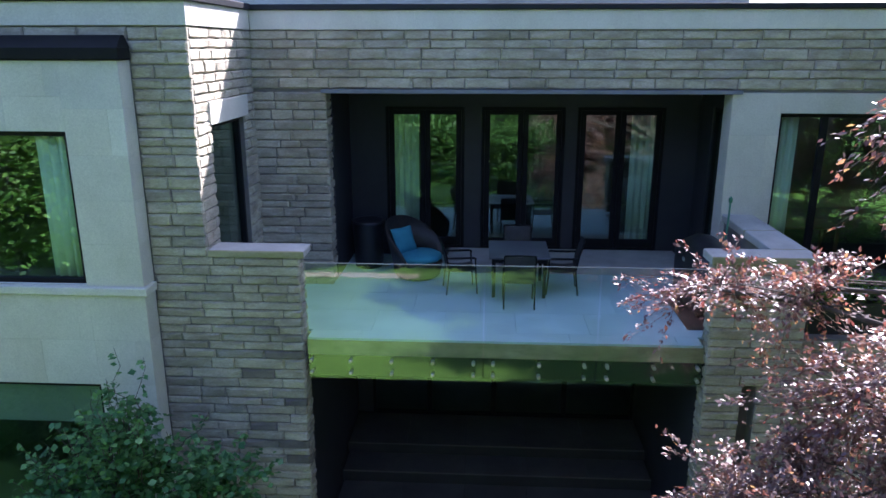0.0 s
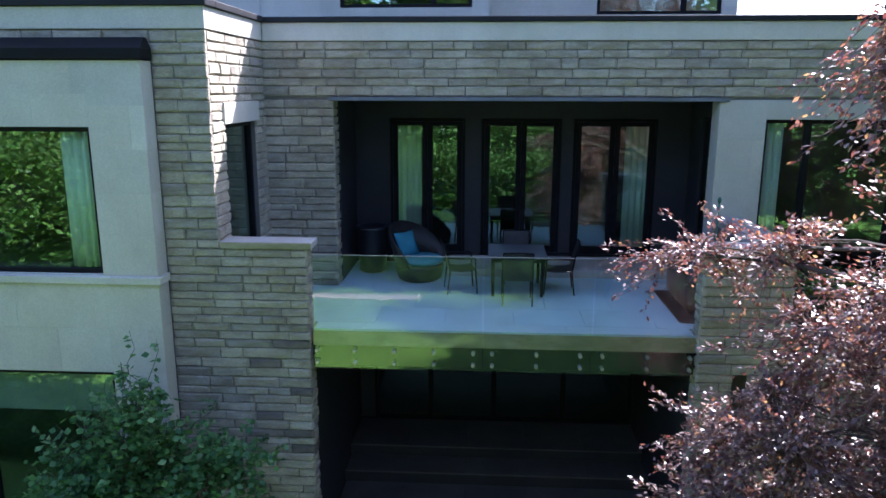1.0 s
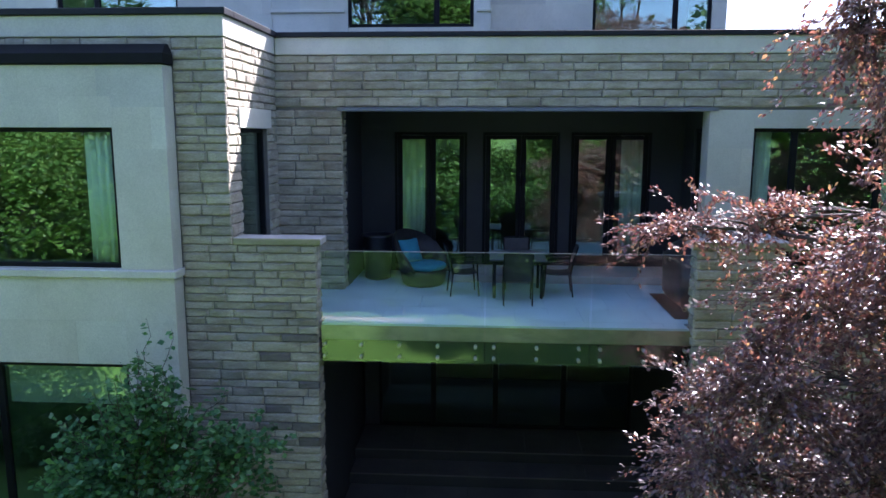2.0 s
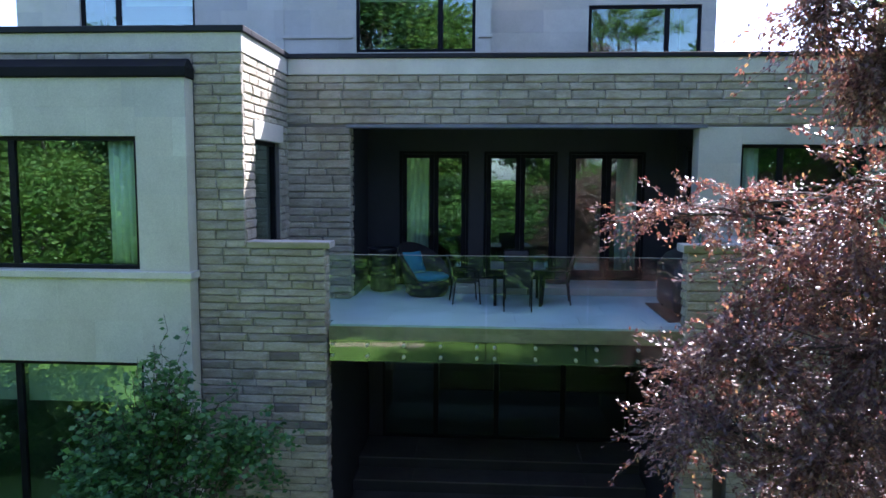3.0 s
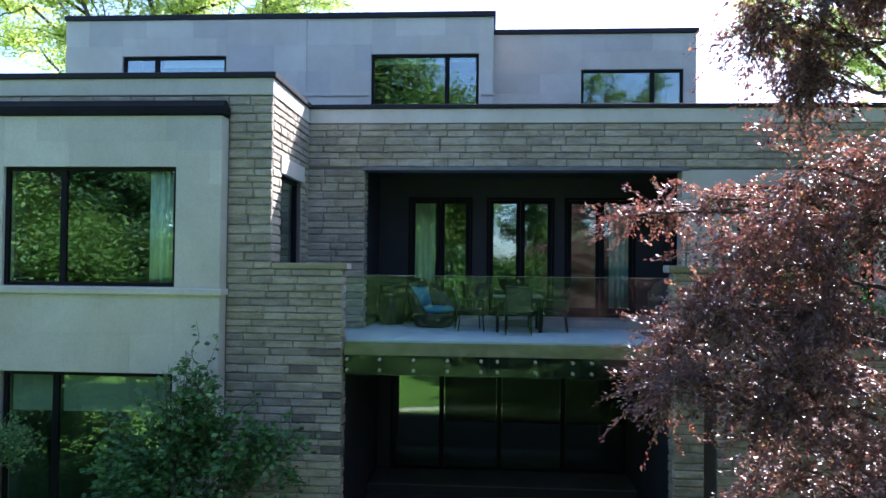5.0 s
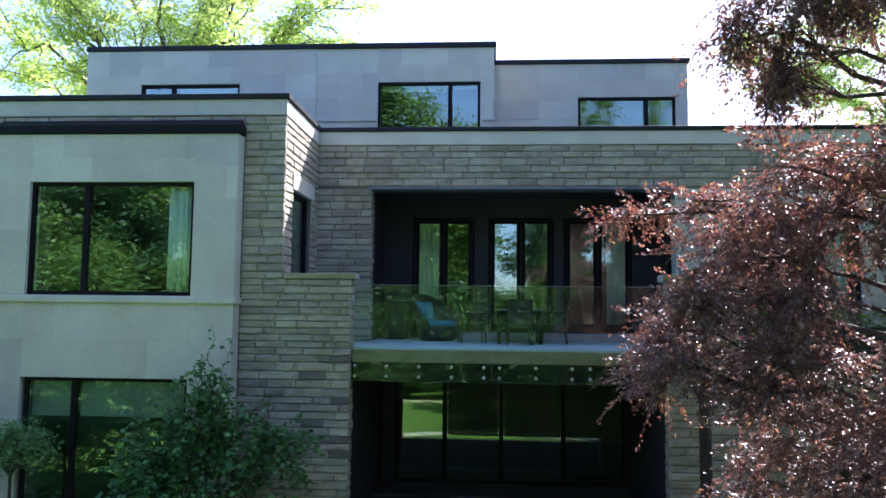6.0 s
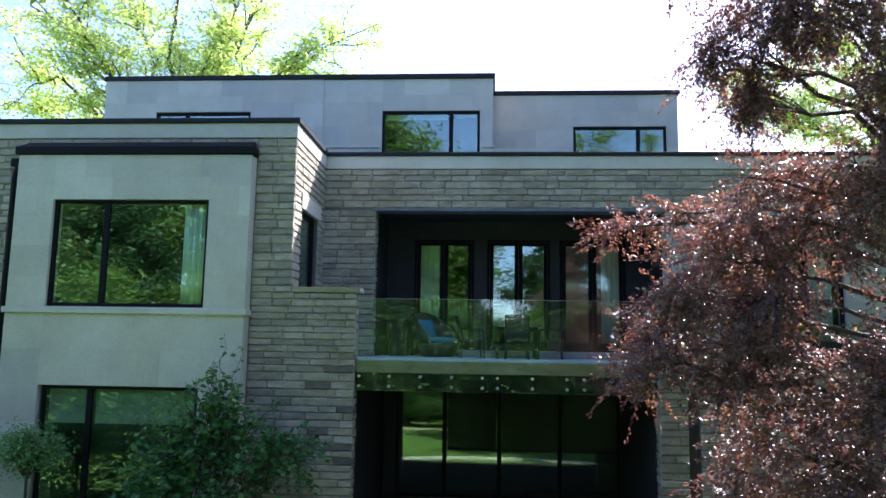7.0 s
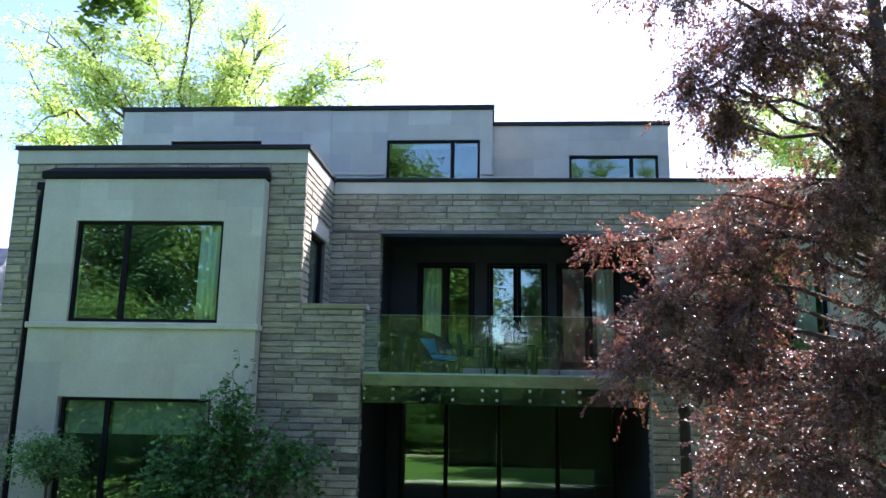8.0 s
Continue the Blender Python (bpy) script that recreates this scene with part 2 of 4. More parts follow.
        row.append(bm.verts.new((gx, gy, GROUND + (0.25 * noise.noise((gx * 0.05, gy * 0.05, 0)) if gy < -6 and far < 200 else 0.0))))
    rows.append(row)
for r0, r1 in zip(rows, rows[1:]):
    for i in range(len(r0) - 1):
        bm.faces.new((r0[i], r0[i + 1], r1[i + 1], r1[i]))
solid("ground", bm, LAWN, "mown green lawn round the house", "lawn", kind="structure", smooth=True)

# garden edging: a pale kerb that curves round the foot of the terrace
bm = bmesh.new()
for k in range(44):
    a0 = radians(210 + 120 * k / 44)
    a1 = radians(210 + 120 * (k + 0.96) / 44)
    ring = []
    for a in (a0, a1):
        for r in (9.85, 10.15):
            for z in (GROUND - 0.02, GROUND + 0.07):
                ring.append(bm.verts.new((0.6 + r * math.cos(a), 13.6 + r * math.sin(a), z)))
    for q in ((0, 1, 3, 2), (4, 6, 7, 5), (0, 4, 5, 1), (2, 3, 7, 6), (1, 5, 7, 3), (0, 2, 6, 4)):
        bm.faces.new([ring[i] for i in q])
solid("garden_edging", bm, LIME, "pale stone kerb curving round the lawn", "kerb", kind="structure")

# ---- house shell ----
FRONT, MAIN, BACK = 9.82, 12.45, 14.52
FLOOR1, FLOOR2 = -0.2, 3.2


def structure(name, bm, material, label, category="wall"):
    return solid(name, bm, material, label, category, kind="structure")


# left block: backing with its window openings left free
S = 0.035
wall_left = structure("wall_left", boxes(
    (-9.85, -8.15, FRONT + S, FRONT + 0.4, GROUND, 7.62), (-8.15, -4.95, FRONT + S, FRONT + 0.4, 2.6, 4.13), (-8.15, -4.95, FRONT + S, FRONT + 0.4, 6.27, 7.62),
    (-4.95, -3.32 - S, FRONT + S, FRONT + 0.4, GROUND, 7.62), (-9.85, -9.5, FRONT + 0.4, 20.0, GROUND, 7.62)),
    MORTAR, "wall of rough grey ledge stone in courses")
wall_side = structure("wall_side", boxes(
    (-3.72, -3.32 - S, FRONT + 0.4, 10.45, GROUND, 7.62), (-3.72, -3.32 - S, 11.92, 12.85, GROUND, 7.62), (-3.72, -3.32 - S, 10.45, 11.92, GROUND, 3.7), (-3.72, -3.32 - S, 10.45, 11.92, 6.27, 7.62)),
    MORTAR, "return wall of rough grey ledge stone, partly sunlit")
wall_main = structure("wall_main", boxes(
    (-3.32, -2.08 - S, MAIN + S, MAIN + 0.4, 2.9, 7.62), (-2.08 - S, 4.64, MAIN + S, MAIN + 0.4, 6.68, 7.62), (4.64, 12.0, MAIN + S, MAIN + 0.4, 6.64, 7.62),
    (11.7, 12.0, MAIN + 0.4, 20.0, GROUND, 7.62)),
    MORTAR, "long wall of rough grey ledge stone over the balcony")
wall_right = structure("wall_right", boxes((5.1, 12.0, 10.4 + S, MAIN + 0.4, GROUND, 3.17)), MORTAR, "lower wall of rough grey ledge stone")
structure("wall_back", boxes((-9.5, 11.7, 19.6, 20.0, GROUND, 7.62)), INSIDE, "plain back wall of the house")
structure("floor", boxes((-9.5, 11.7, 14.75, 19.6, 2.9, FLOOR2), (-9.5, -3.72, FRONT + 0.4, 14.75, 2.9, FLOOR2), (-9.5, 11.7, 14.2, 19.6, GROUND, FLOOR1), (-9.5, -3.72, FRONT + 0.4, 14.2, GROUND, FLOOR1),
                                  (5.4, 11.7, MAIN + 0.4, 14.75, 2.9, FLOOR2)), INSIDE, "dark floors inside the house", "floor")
structure("roof", boxes((-9.82, -3.4, FRONT + 0.05, 20.0, 7.64, 7.86), (-3.4, 11.97, MAIN + 0.05, 20.0, 7.64, 7.86)), COPING, "flat dark roof behind the parapet", "roof")

# limestone bands and copings
structure("trim_band_left", boxes((-9.87, -3.31, FRONT - 0.01, FRONT + 0.2, 7.62, 7.93), (-3.5, -3.31, FRONT + 0.2, MAIN - 0.01, 7.62, 7.93), bevel=0.008), LIME, "smooth pale limestone band under the coping", "band")
structure("trim_band_main", boxes((-3.31, 12.01, MAIN - 0.01, MAIN + 0.2, 7.62, 7.93), bevel=0.008), LIME, "smooth pale limestone band under the coping", "band")
structure("coping_left", boxes((-9.92, -3.26, FRONT - 0.06, FRONT + 0.35, 7.93, 8.03), (-3.60, -3.26, FRONT + 0.35, MAIN - 0.06, 7.93, 8.03), bevel=0.01), COPING, "black metal coping along the parapet", "coping")
structure("coping_main", boxes((-3.60, 12.06, MAIN - 0.06, MAIN + 0.35, 7.93, 8.02), bevel=0.01), COPING, "black metal coping along the parapet", "coping")


def window(name, x0, x1, y, z0, z1, mullions, label, fw=0.07, depth=0.09, panes_in=0.045, glass=None):
    """A black-framed window in a wall that faces the garden: frame, posts and a pane for each light."""
    w = thing(name, label, "window", kind="structure")
    part("window_frame", boxes((x0, x0 + fw, y, y + depth, z0, z1), (x1 - fw, x1, y, y + depth, z0, z1), (x0 + fw, x1 - fw, y, y + depth, z1 - fw, z1), (x0 + fw, x1 - fw, y, y + depth, z0, z0 + fw), bevel=0.006), BLACK, w)
    for mx in mullions:
        part("mullion", boxes((mx - 0.055, mx + 0.055, y + 0.005, y + depth - 0.005, z0 + fw, z1 - fw), bevel=0.006), BLACK, w)
    xs = [x0 + fw] + [v for mx in mullions for v in (mx - 0.055, mx + 0.055)] + [x1 - fw]
    for a, b in zip(xs[::2], xs[1::2]):
        p = part("pane", boxes((a - 0.005, b + 0.005, y + panes_in, y + panes_in + 0.008, z0 + fw - 0.005, z1 - fw + 0.005)), glass or PANE, w)
        p.visible_shadow = False
    return w


def curtain(x0, x1, y, z0, z1, label="pale linen curtain in folds inside the window, tinted with the glass's green", group="curtains"):
    bm = bmesh.new()
    n = max(12, int((x1 - x0) / 0.02))
    lines = []
    for i in range(n + 1):
        x = x0 + (x1 - x0) * i / n
        off = 0.035 * math.sin((x - x0) * 48) + 0.012 * math.sin((x - x0) * 111 + 1)
        lines.append([bm.verts.new((x, y + off + d, z)) for d in (0, 0.006) for z in (z0, z1)])
    for a, b in zip(lines, lines[1:]):
        for i, j in ((0, 1), (1, 3), (3, 2), (2, 0)):
            bm.faces.new((a[i], b[i], b[j], a[j]))
    bm.faces.new([lines[0][i] for i in (0, 1, 3, 2)])
    bm.faces.new([lines[-1][i] for i in (0, 2, 3, 1)])
    return solid("curtain", bm, CURTAIN, label, "curtain", group, smooth=True)


# limestone bay
BAY = 9.5
wall_bay = structure("wall_bay", boxes(
    (-8.93, -8.15, BAY + 0.02, FRONT + 0.03, GROUND, 7.17), (-4.95, -4.155, BAY + 0.02, FRONT + 0.03, GROUND, 7.17),
    (-8.15, -4.95, BAY + 0.02, FRONT + 0.03, 2.6, 4.13), (-8.15, -4.95, BAY + 0.02, FRONT + 0.03, 6.27, 7.17)), LIME, "projecting bay clad in pale limestone")
structure("trim_sill", boxes((-9.0, -4.075, BAY - 0.06, FRONT - 0.03, 3.99, 4.11), bevel=0.012), LIME, "pale limestone sill band across the bay", "sill")
bay_roof = bmesh.new()
add_box(bay_roof, -9.01, -4.085, 9.44, FRONT - 0.04, 7.195, 7.345, bevel=0.006)
low_ring = [bay_roof.verts.new(v) for v in ((-9.0, 9.45, 7.34), (-4.095, 9.45, 7.34), (-4.095, 9.81, 7.34), (-9.0, 9.81, 7.34))]
high_ring = [bay_roof.verts.new(v) for v in ((-8.90, 9.72, 7.50), (-4.16, 9.72, 7.50), (-4.16, 9.81, 7.50), (-8.90, 9.81, 7.50))]
for k in range(4):
    bay_roof.faces.new((low_ring[k], low_ring[(k + 1) % 4], high_ring[(k + 1) % 4], high_ring[k]))
bay_roof.faces.new(high_ring)
bay_roof.faces.new(low_ring[::-1])
structure("bay_roof", bay_roof, BLACK, "black metal hipped roof with a fascia over the bay", "roof")
window("window_1", -8.15, -4.95, BAY + 0.07, 4.13, 6.27, [-7.06], "wide black-framed window in the limestone bay")
window("window_2", -8.10, -4.95, BAY + 0.07, FLOOR1, 2.6, [-7.13], "tall black-framed glazed door at garden level")
for a, b in ((-8.0, -7.21), (-7.05, -5.04)):
    solid("roller_blind", boxes((a, b, BAY + 0.2, BAY + 0.206, 1.9, 2.55), (a, b, BAY + 0.195, BAY + 0.21, 1.87, 1.9)), BLIND, "pale grey-green roller blind drawn partly down", "blind", "roller blinds")
structure("door_sill", boxes((-8.15, -4.95, BAY + 0.03, FRONT + 0.39, GROUND, FLOOR1 - 0.002)), CAPSTONE, "grey stone sill below the glazed garden door", "sill")
curtain(-5.5, -5.03, BAY + 0.19, 4.2, 6.2)

# window in the return wall, facing the balcony
w = thing("window_3", "narrow black-framed window in the stone return wall", "window", kind="structure")
part("window_frame", boxes((-3.52, -3.42, 10.45, 10.52, 3.7, 6.27), (-3.52, -3.42, 11.85, 11.92, 3.7, 6.27), (-3.52, -3.42, 10.52, 11.85, 6.2, 6.27), (-3.52, -3.42, 10.52, 11.85, 3.7, 3.77), bevel=0.006), BLACK, w)
p = part("pane", boxes((-3.48, -3.472, 10.515, 11.855, 3.765, 6.205)), PANE, w)
p.visible_shadow = False
structure("lintel_side", boxes((-3.5, -3.295, 10.36, 12.04, 6.272, 6.6), bevel=0.008), LIME, "smooth pale limestone lintel over the narrow window", "lintel")
bm = bmesh.new()
for i in range(12):
    add_tube(bm, [(-3.62 + 0.02 * (i % 2), 10.56 + 0.032 * i, 3.75), (-3.62 + 0.02 * (i % 2), 10.56 + 0.032 * i, 6.2)], [0.024, 0.024], 6)
solid("curtain", bm, CURTAIN, "pale linen curtain in folds inside the window, tinted with the glass's green", "curtain", "curtains", smooth=True)

# black rainwater pipe beside the bay
bm = bmesh.new()
add_tube(bm, [(-9.12, 9.66, GROUND), (-9.12, 9.66, 3.0), (-9.12, 9.66, 6.75), (-9.1, 9.70, 6.95), (-9.02, 9.80, 7.08)], [0.06] * 5, 10)
for z in (0.8, 2.9, 5.0):
    add_tube(bm, [(-9.12, 9.66, z), (-9.12, 9.66, z + 0.06)], [0.075, 0.075], 10)
add_box(bm, -9.2, -9.04, 9.6, 9.78, 6.98, 7.14, bevel=0.01)
solid("rain_pipe", bm, BLACK, "black metal rainwater pipe with brackets on the stone wall", "drainpipe")

# ---- balcony ----
structure("balcony_slab", boxes((-2.0, 3.84, 10.0, 14.6, 2.93, 3.165), (-3.32, -2.0, 10.25, 14.6, 2.93, 3.165), (3.84, 5.0, 10.25, 14.6, 2.93, 3.165), bevel=0.006), EDGE, "weathered stone edge of the balcony slab, tinted with the lawn's reflection", "slab")
structure("fascia", boxes((-2.0, 3.86, 10.02, 10.14, 2.58, 2.93), bevel=0.005), POLISHED, "black steel fascia beam under the balcony edge", "beam")
balcony_floor = thing("balcony_floor", "pale grey stone paving of the balcony, tinted with skylight blue", "paving", kind="structure")

# low walls, caps and the piers below them
pier_left = structure("pier_left", boxes((-3.32 - S, -2.0 - S, FRONT + S, 10.2, GROUND, 4.47)), MORTAR, "stone pier and low wall beside the balcony", "pier")
def cap(name, bm):
    """A cap stone, grey on top, moss-grown on the faces that look to the garden."""
    ob = structure(name, bm, CAPSTONE, "weathered grey stone cap with a mossy front edge", "coping")
    ob.data.materials.append(MOSSY_CAP)
    for p in ob.data.polygons:
        p.material_index = 1 if p.normal.y < -0.5 else 0


cap("wall_cap_left", boxes((-3.30, -1.925, 9.80, 10.24, 4.475, 4.58), bevel=0.012))
pier_right = structure("pier_right", boxes((3.80 + S, 4.34, FRONT + S, 10.2, GROUND, 4.47), (4.34, 4.55, FRONT + S, 10.2, 2.66, 4.47), (4.34, 4.55, FRONT + 0.25, 10.2, GROUND, 2.66), (4.55, 5.1 - S, FRONT + S, 10.2, GROUND, 4.47),
                                           (4.72, 5.1 - S, 10.2, 12.45, GROUND, 4.47)), MORTAR, "stone pier and low wall beside the balcony", "pier")
cap("wall_cap_right", boxes((3.72, 5.18, 9.79, 10.24, 4.475, 4.60), (4.66, 5.18, 10.244, 11.33, 4.475, 4.60), (4.66, 5.18, 11.336, 12.44, 4.475, 4.60), bevel=0.012))

structure("wall_under_left", boxes((-2.3, -2.03, 10.2, 14.05, GROUND, 2.9)), CHARCOAL, "dark charcoal side wall under the balcony")
structure("wall_under_right", boxes((3.82, 4.1, 10.2, 14.05, GROUND, 2.9)), CHARCOAL, "dark charcoal side wall under the balcony")
structure("soffit", boxes((-2.0, 3.78, 10.15, 14.04, 2.62, 2.90)), CHARCOAL, "dark soffit under the balcony", "ceiling")

# glass balustrade: three panes held by pairs of steel buttons
rail = thing("glass_balustrade", "frameless glass balustrade bolted to the balcony edge", "balustrade")
for a, b in ((-1.97, 0.615), (0.635, 2.255), (2.275, 3.78)):
    part("glass_panel", boxes((a, b, 9.94, 9.958, 2.58, 4.37), bevel=0.002), RAIL_GLASS, rail).visible_shadow = False
    part("glass_edge", boxes((a, b, 9.94, 9.958, 4.372, 4.378)), CAPSTONE, rail, "pale polished glass edge")
bolt_mesh = None
for bx in (-1.93, -1.34, -0.73, -0.12, 0.48, 0.77, 1.44, 2.10, 2.43, 3.10, 3.73):
    for bz in (2.67, 2.86):
        bm = bmesh.new()
        if bolt_mesh is None:
            add_tube(bm, [(0, -0.02, 0), (0, -0.014, 0), (0, 0.08, 0)], [0.02, 0.028, 0.028], 12)
            bolt_mesh = mesh_of("bolt", bm, BOLT)
        o = new("bolt", bolt_mesh)
        o.parent = rail
        o.location = (bx, 9.935, bz)

# recess: side walls, dark back wall, ceiling
wall_recess = thing("wall_recess", "charcoal painted wall of the covered balcony", "wall", kind="structure")
for box in (
(-2.08, -1.36, BACK, BACK + 0.2, FLOOR2, 6.7), (0.20, 0.54, BACK, BACK + 0.2, FLOOR2, 6.7), (2.17, 2.41, BACK, BACK + 0.2, FLOOR2, 6.7), (4.09, 4.95, BACK, BACK + 0.2, FLOOR2, 6.7),
    (-1.36, 0.20, BACK, BACK + 0.2, 6.22, 6.7), (0.54, 2.17, BACK, BACK + 0.2, 6.22, 6.7), (2.41, 4.09, BACK, BACK + 0.2, 6.22, 6.7),
    (-2.28, -2.08, MAIN + 0.4, BACK + 0.2, FLOOR2, 6.7), (4.75, 4.95, MAIN + 0.42, 12.98, FLOOR2, 6.7), (4.75, 4.95, 13.75, BACK, FLOOR2, 6.7), (4.75, 4.95, 12.98, 13.75, 6.3, 6.7)):
    part("wall_panel", boxes(box), CHARCOAL, wall_recess)
structure("ceiling", boxes((-2.3, 4.95, MAIN + 0.41, BACK + 0.2, 6.70, 6.80)), CHARCOAL, "dark ceiling of the covered balcony", "ceiling")
structure("lintel_main", boxes((-2.16, 4.78, MAIN - 0.05, MAIN + 0.40, 6.60, 6.665), bevel=0.004), LINTEL, "thin grey steel lintel over the wide opening", "lintel")
structure("step", boxes((-0.1, 4.45, 13.3, BACK - 0.003, FLOOR2 + 0.002, 3.36), bevel=0.012), CAPSTONE, "pale stone step before the balcony doors", "step")
d = thing("door_4", "narrow dark glazed door in the side of the balcony", "door", kind="structure")
part("door_frame", boxes((4.78, 4.86, 12.98, 13.05, FLOOR2, 6.3), (4.78, 4.86, 13.68, 13.75, FLOOR2, 6.3), (4.78, 4.86, 13.05, 13.68, 6.22, 6.3)), BLACK, d)
part("pane", boxes((4.81, 4.82, 13.05, 13.68, FLOOR2, 6.22)), PANE, d)


def french_door(name, x0, x1):
    d = thing(name, "black-framed pair of glazed balcony doors, closed", "door", kind="structure")
    y, z0, z1 = BACK - 0.02, 3.36, 6.22
    part("door_frame", boxes((x0, x0 + 0.06, y, y + 0.14, z0, z1), (x1 - 0.06, x1, y, y + 0.14, z0, z1), (x0 + 0.06, x1 - 0.06, y, y + 0.14, z1 - 0.06, z1), (x0 + 0.06, x1 - 0.06, y, y + 0.14, z0, z0 + 0.05), bevel=0.005), BLACK, d)
    mid = (x0 + x1) / 2
    for a, b, hx in ((x0 + 0.065, mid - 0.004, mid - 0.06), (mid + 0.004, x1 - 0.065, mid + 0.06)):
        leaf = part("door_leaf", boxes((a, a + 0.10, y + 0.02, y + 0.075, z0 + 0.055, z1 - 0.065), (b - 0.10, b, y + 0.02, y + 0.075, z0 + 0.055, z1 - 0.065), (a + 0.1, b - 0.1, y + 0.02, y + 0.075, z1 - 0.15, z1 - 0.065),
                                       (a + 0.1, b - 0.1, y + 0.02, y + 0.075, z0 + 0.055, z0 + 0.22), bevel=0.005), BLACK, d)
        p = part("pane", boxes((a + 0.095, b - 0.095, y + 0.045, y + 0.053, z0 + 0.215, z1 - 0.145)), PANE, leaf)
        p.visible_shadow = False
        bm = bmesh.new()
        add_tube(bm, [(hx, y + 0.02, 4.35), (hx, y - 0.035, 4.35), (hx + (0.09 if hx < mid else -0.09) * -1, y - 0.04, 4.35)], [0.01, 0.01, 0.008], 8)
        part("handle", bm, BLACK, leaf, "black lever handle")
    return d


french_door("door_1", -1.36, 0.20)
french_door("door_2", 0.54, 2.17)
french_door("door_3", 2.41, 4.09)
curtain(-1.22, -0.72, BACK + 0.2, 3.36, 6.2)
curtain(3.5, 3.98, BACK + 0.2, 3.36, 6.2)

# right of the recess: limestone pier and wide window
wall_pale = structure("wall_pale", boxes((4.66, 5.44, MAIN + 0.02, MAIN + 0.4, FLOOR2, 6.63), (5.44, 8.56, MAIN + 0.02, MAIN + 0.4, 6.3, 6.63), (5.44, 8.56, MAIN + 0.02, MAIN + 0.4, FLOOR2, 3.3), (8.56, 12.0, MAIN + 0.02, MAIN + 0.4, FLOOR2, 6.63)), LIME, "smooth pale limestone wall round the wide window")
window("window_4", 5.44, 8.56, MAIN + 0.1, 3.3, 6.3, [6.21, 7.75], "wide black-framed window in pale limestone")
curtain(5.53, 5.85, MAIN + 0.26, 3.32, 6.25)
curtain(7.85, 8.35, MAIN + 0.26, 3.32, 6.25)
tb = thing("side_table", "brown wooden table inside the window", "table", pose(6.9, 14.6, FLOOR2))
part("tabletop", boxes((-0.7, 0.7, -0.4, 0.4, 0.72, 0.76), bevel=0.008), WOOD, tb)
for sx in (-0.62, 0.62):
    for sy in (-0.33, 0.33):
        part("leg", boxes((sx - 0.03, sx + 0.03, sy - 0.03, sy + 0.03, 0, 0.72)), WOOD, tb)

# ---- garden level under the balcony ----
terrace = thing("terrace", "dark stone terrace and broad steps under the balcony", "terrace", kind="structure")
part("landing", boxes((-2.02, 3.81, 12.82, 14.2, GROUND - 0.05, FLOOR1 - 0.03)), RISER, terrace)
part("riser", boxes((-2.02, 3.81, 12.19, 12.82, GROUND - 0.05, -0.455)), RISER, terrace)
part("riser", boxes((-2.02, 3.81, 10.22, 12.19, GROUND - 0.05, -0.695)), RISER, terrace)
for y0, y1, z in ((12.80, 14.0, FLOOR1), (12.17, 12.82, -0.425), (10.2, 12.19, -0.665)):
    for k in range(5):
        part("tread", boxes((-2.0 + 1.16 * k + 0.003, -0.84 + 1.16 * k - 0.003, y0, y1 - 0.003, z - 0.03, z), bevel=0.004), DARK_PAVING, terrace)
# added out of view, so the garden panes mirror dark ground below the kerb
paving = thing("terrace_paving", "unseen near-black paving that darkens the reflection in the garden panes", "paving", kind="structure")
for i in range(7):
    for k in range(5):
        part("paver", boxes((-3.2 + 1.16 * i + 0.004, -2.04 + 1.16 * i - 0.004, 4.6 + 1.04 * k + 0.004, 5.64 + 1.04 * k - 0.004, GROUND - 0.04, GROUND + 0.028), bevel=0.004), SHADED_GROUND, paving)
structure("wall_garden", boxes((-2.0, -1.68, 14.05, 14.3, FLOOR1, 2.9), (3.78, 4.1, 14.05, 14.3, FLOOR1, 2.9), (-1.68, 3.78, 14.05, 14.3, 2.5, 2.9)), CHARCOAL, "charcoal wall round the garden-level glazing")
window("window_5", -1.68, 3.78, 14.0, FLOOR1, 2.5, [-0.48, 0.87, 2.34], "four tall black-framed panes opening to the garden", fw=0.06, glass=GARDEN_PANE)

for a, b in ((-0.40, 0.80), (0.94, 2.27), (2.41, 3.7)):
    screen = solid("sun_screen", boxes((a, b, 13.975, 13.979, 0.95, 2.44)), SCREEN, "dark green mesh sun screen drawn partly down", "screen", "sun screens")
    part("bottom_rail", boxes((a, b, 13.97, 13.985, 0.92, 0.948), bevel=0.003), BLACK, screen)

# ---- upper storey ----
UP1, UP2 = 14.42, 15.64
wall_upper = structure("wall_upper", boxes(
    (-10.03, -8.58, UP1 + 0.02, UP1 + 0.3, 7.8, 10.6), (-5.93, -2.31, UP1 + 0.02, UP1 + 0.3, 7.8, 10.6), (0.32, 0.65, UP1 + 0.02, UP1 + 0.3, 7.8, 10.6),
    (-8.58, -5.93, UP1 + 0.02, UP1 + 0.3, 9.7, 10.6), (-2.31, 0.32, UP1 + 0.02, UP1 + 0.3, 9.71, 10.6), (-8.58, -5.93, UP1 + 0.02, UP1 + 0.3, 7.8, 8.35), (-2.31, 0.32, UP1 + 0.02, UP1 + 0.3, 7.8, 8.38),
    (-10.03, -9.7, UP1 + 0.3, 20.0, 7.8, 10.6), (0.35, 0.65, UP1 + 0.3, 20.0, 7.8, 10.6), (-9.7, 0.35, 19.7, 20.0, 7.8, 10.6)), LIME, "upper storey wall clad in pale limestone slabs")
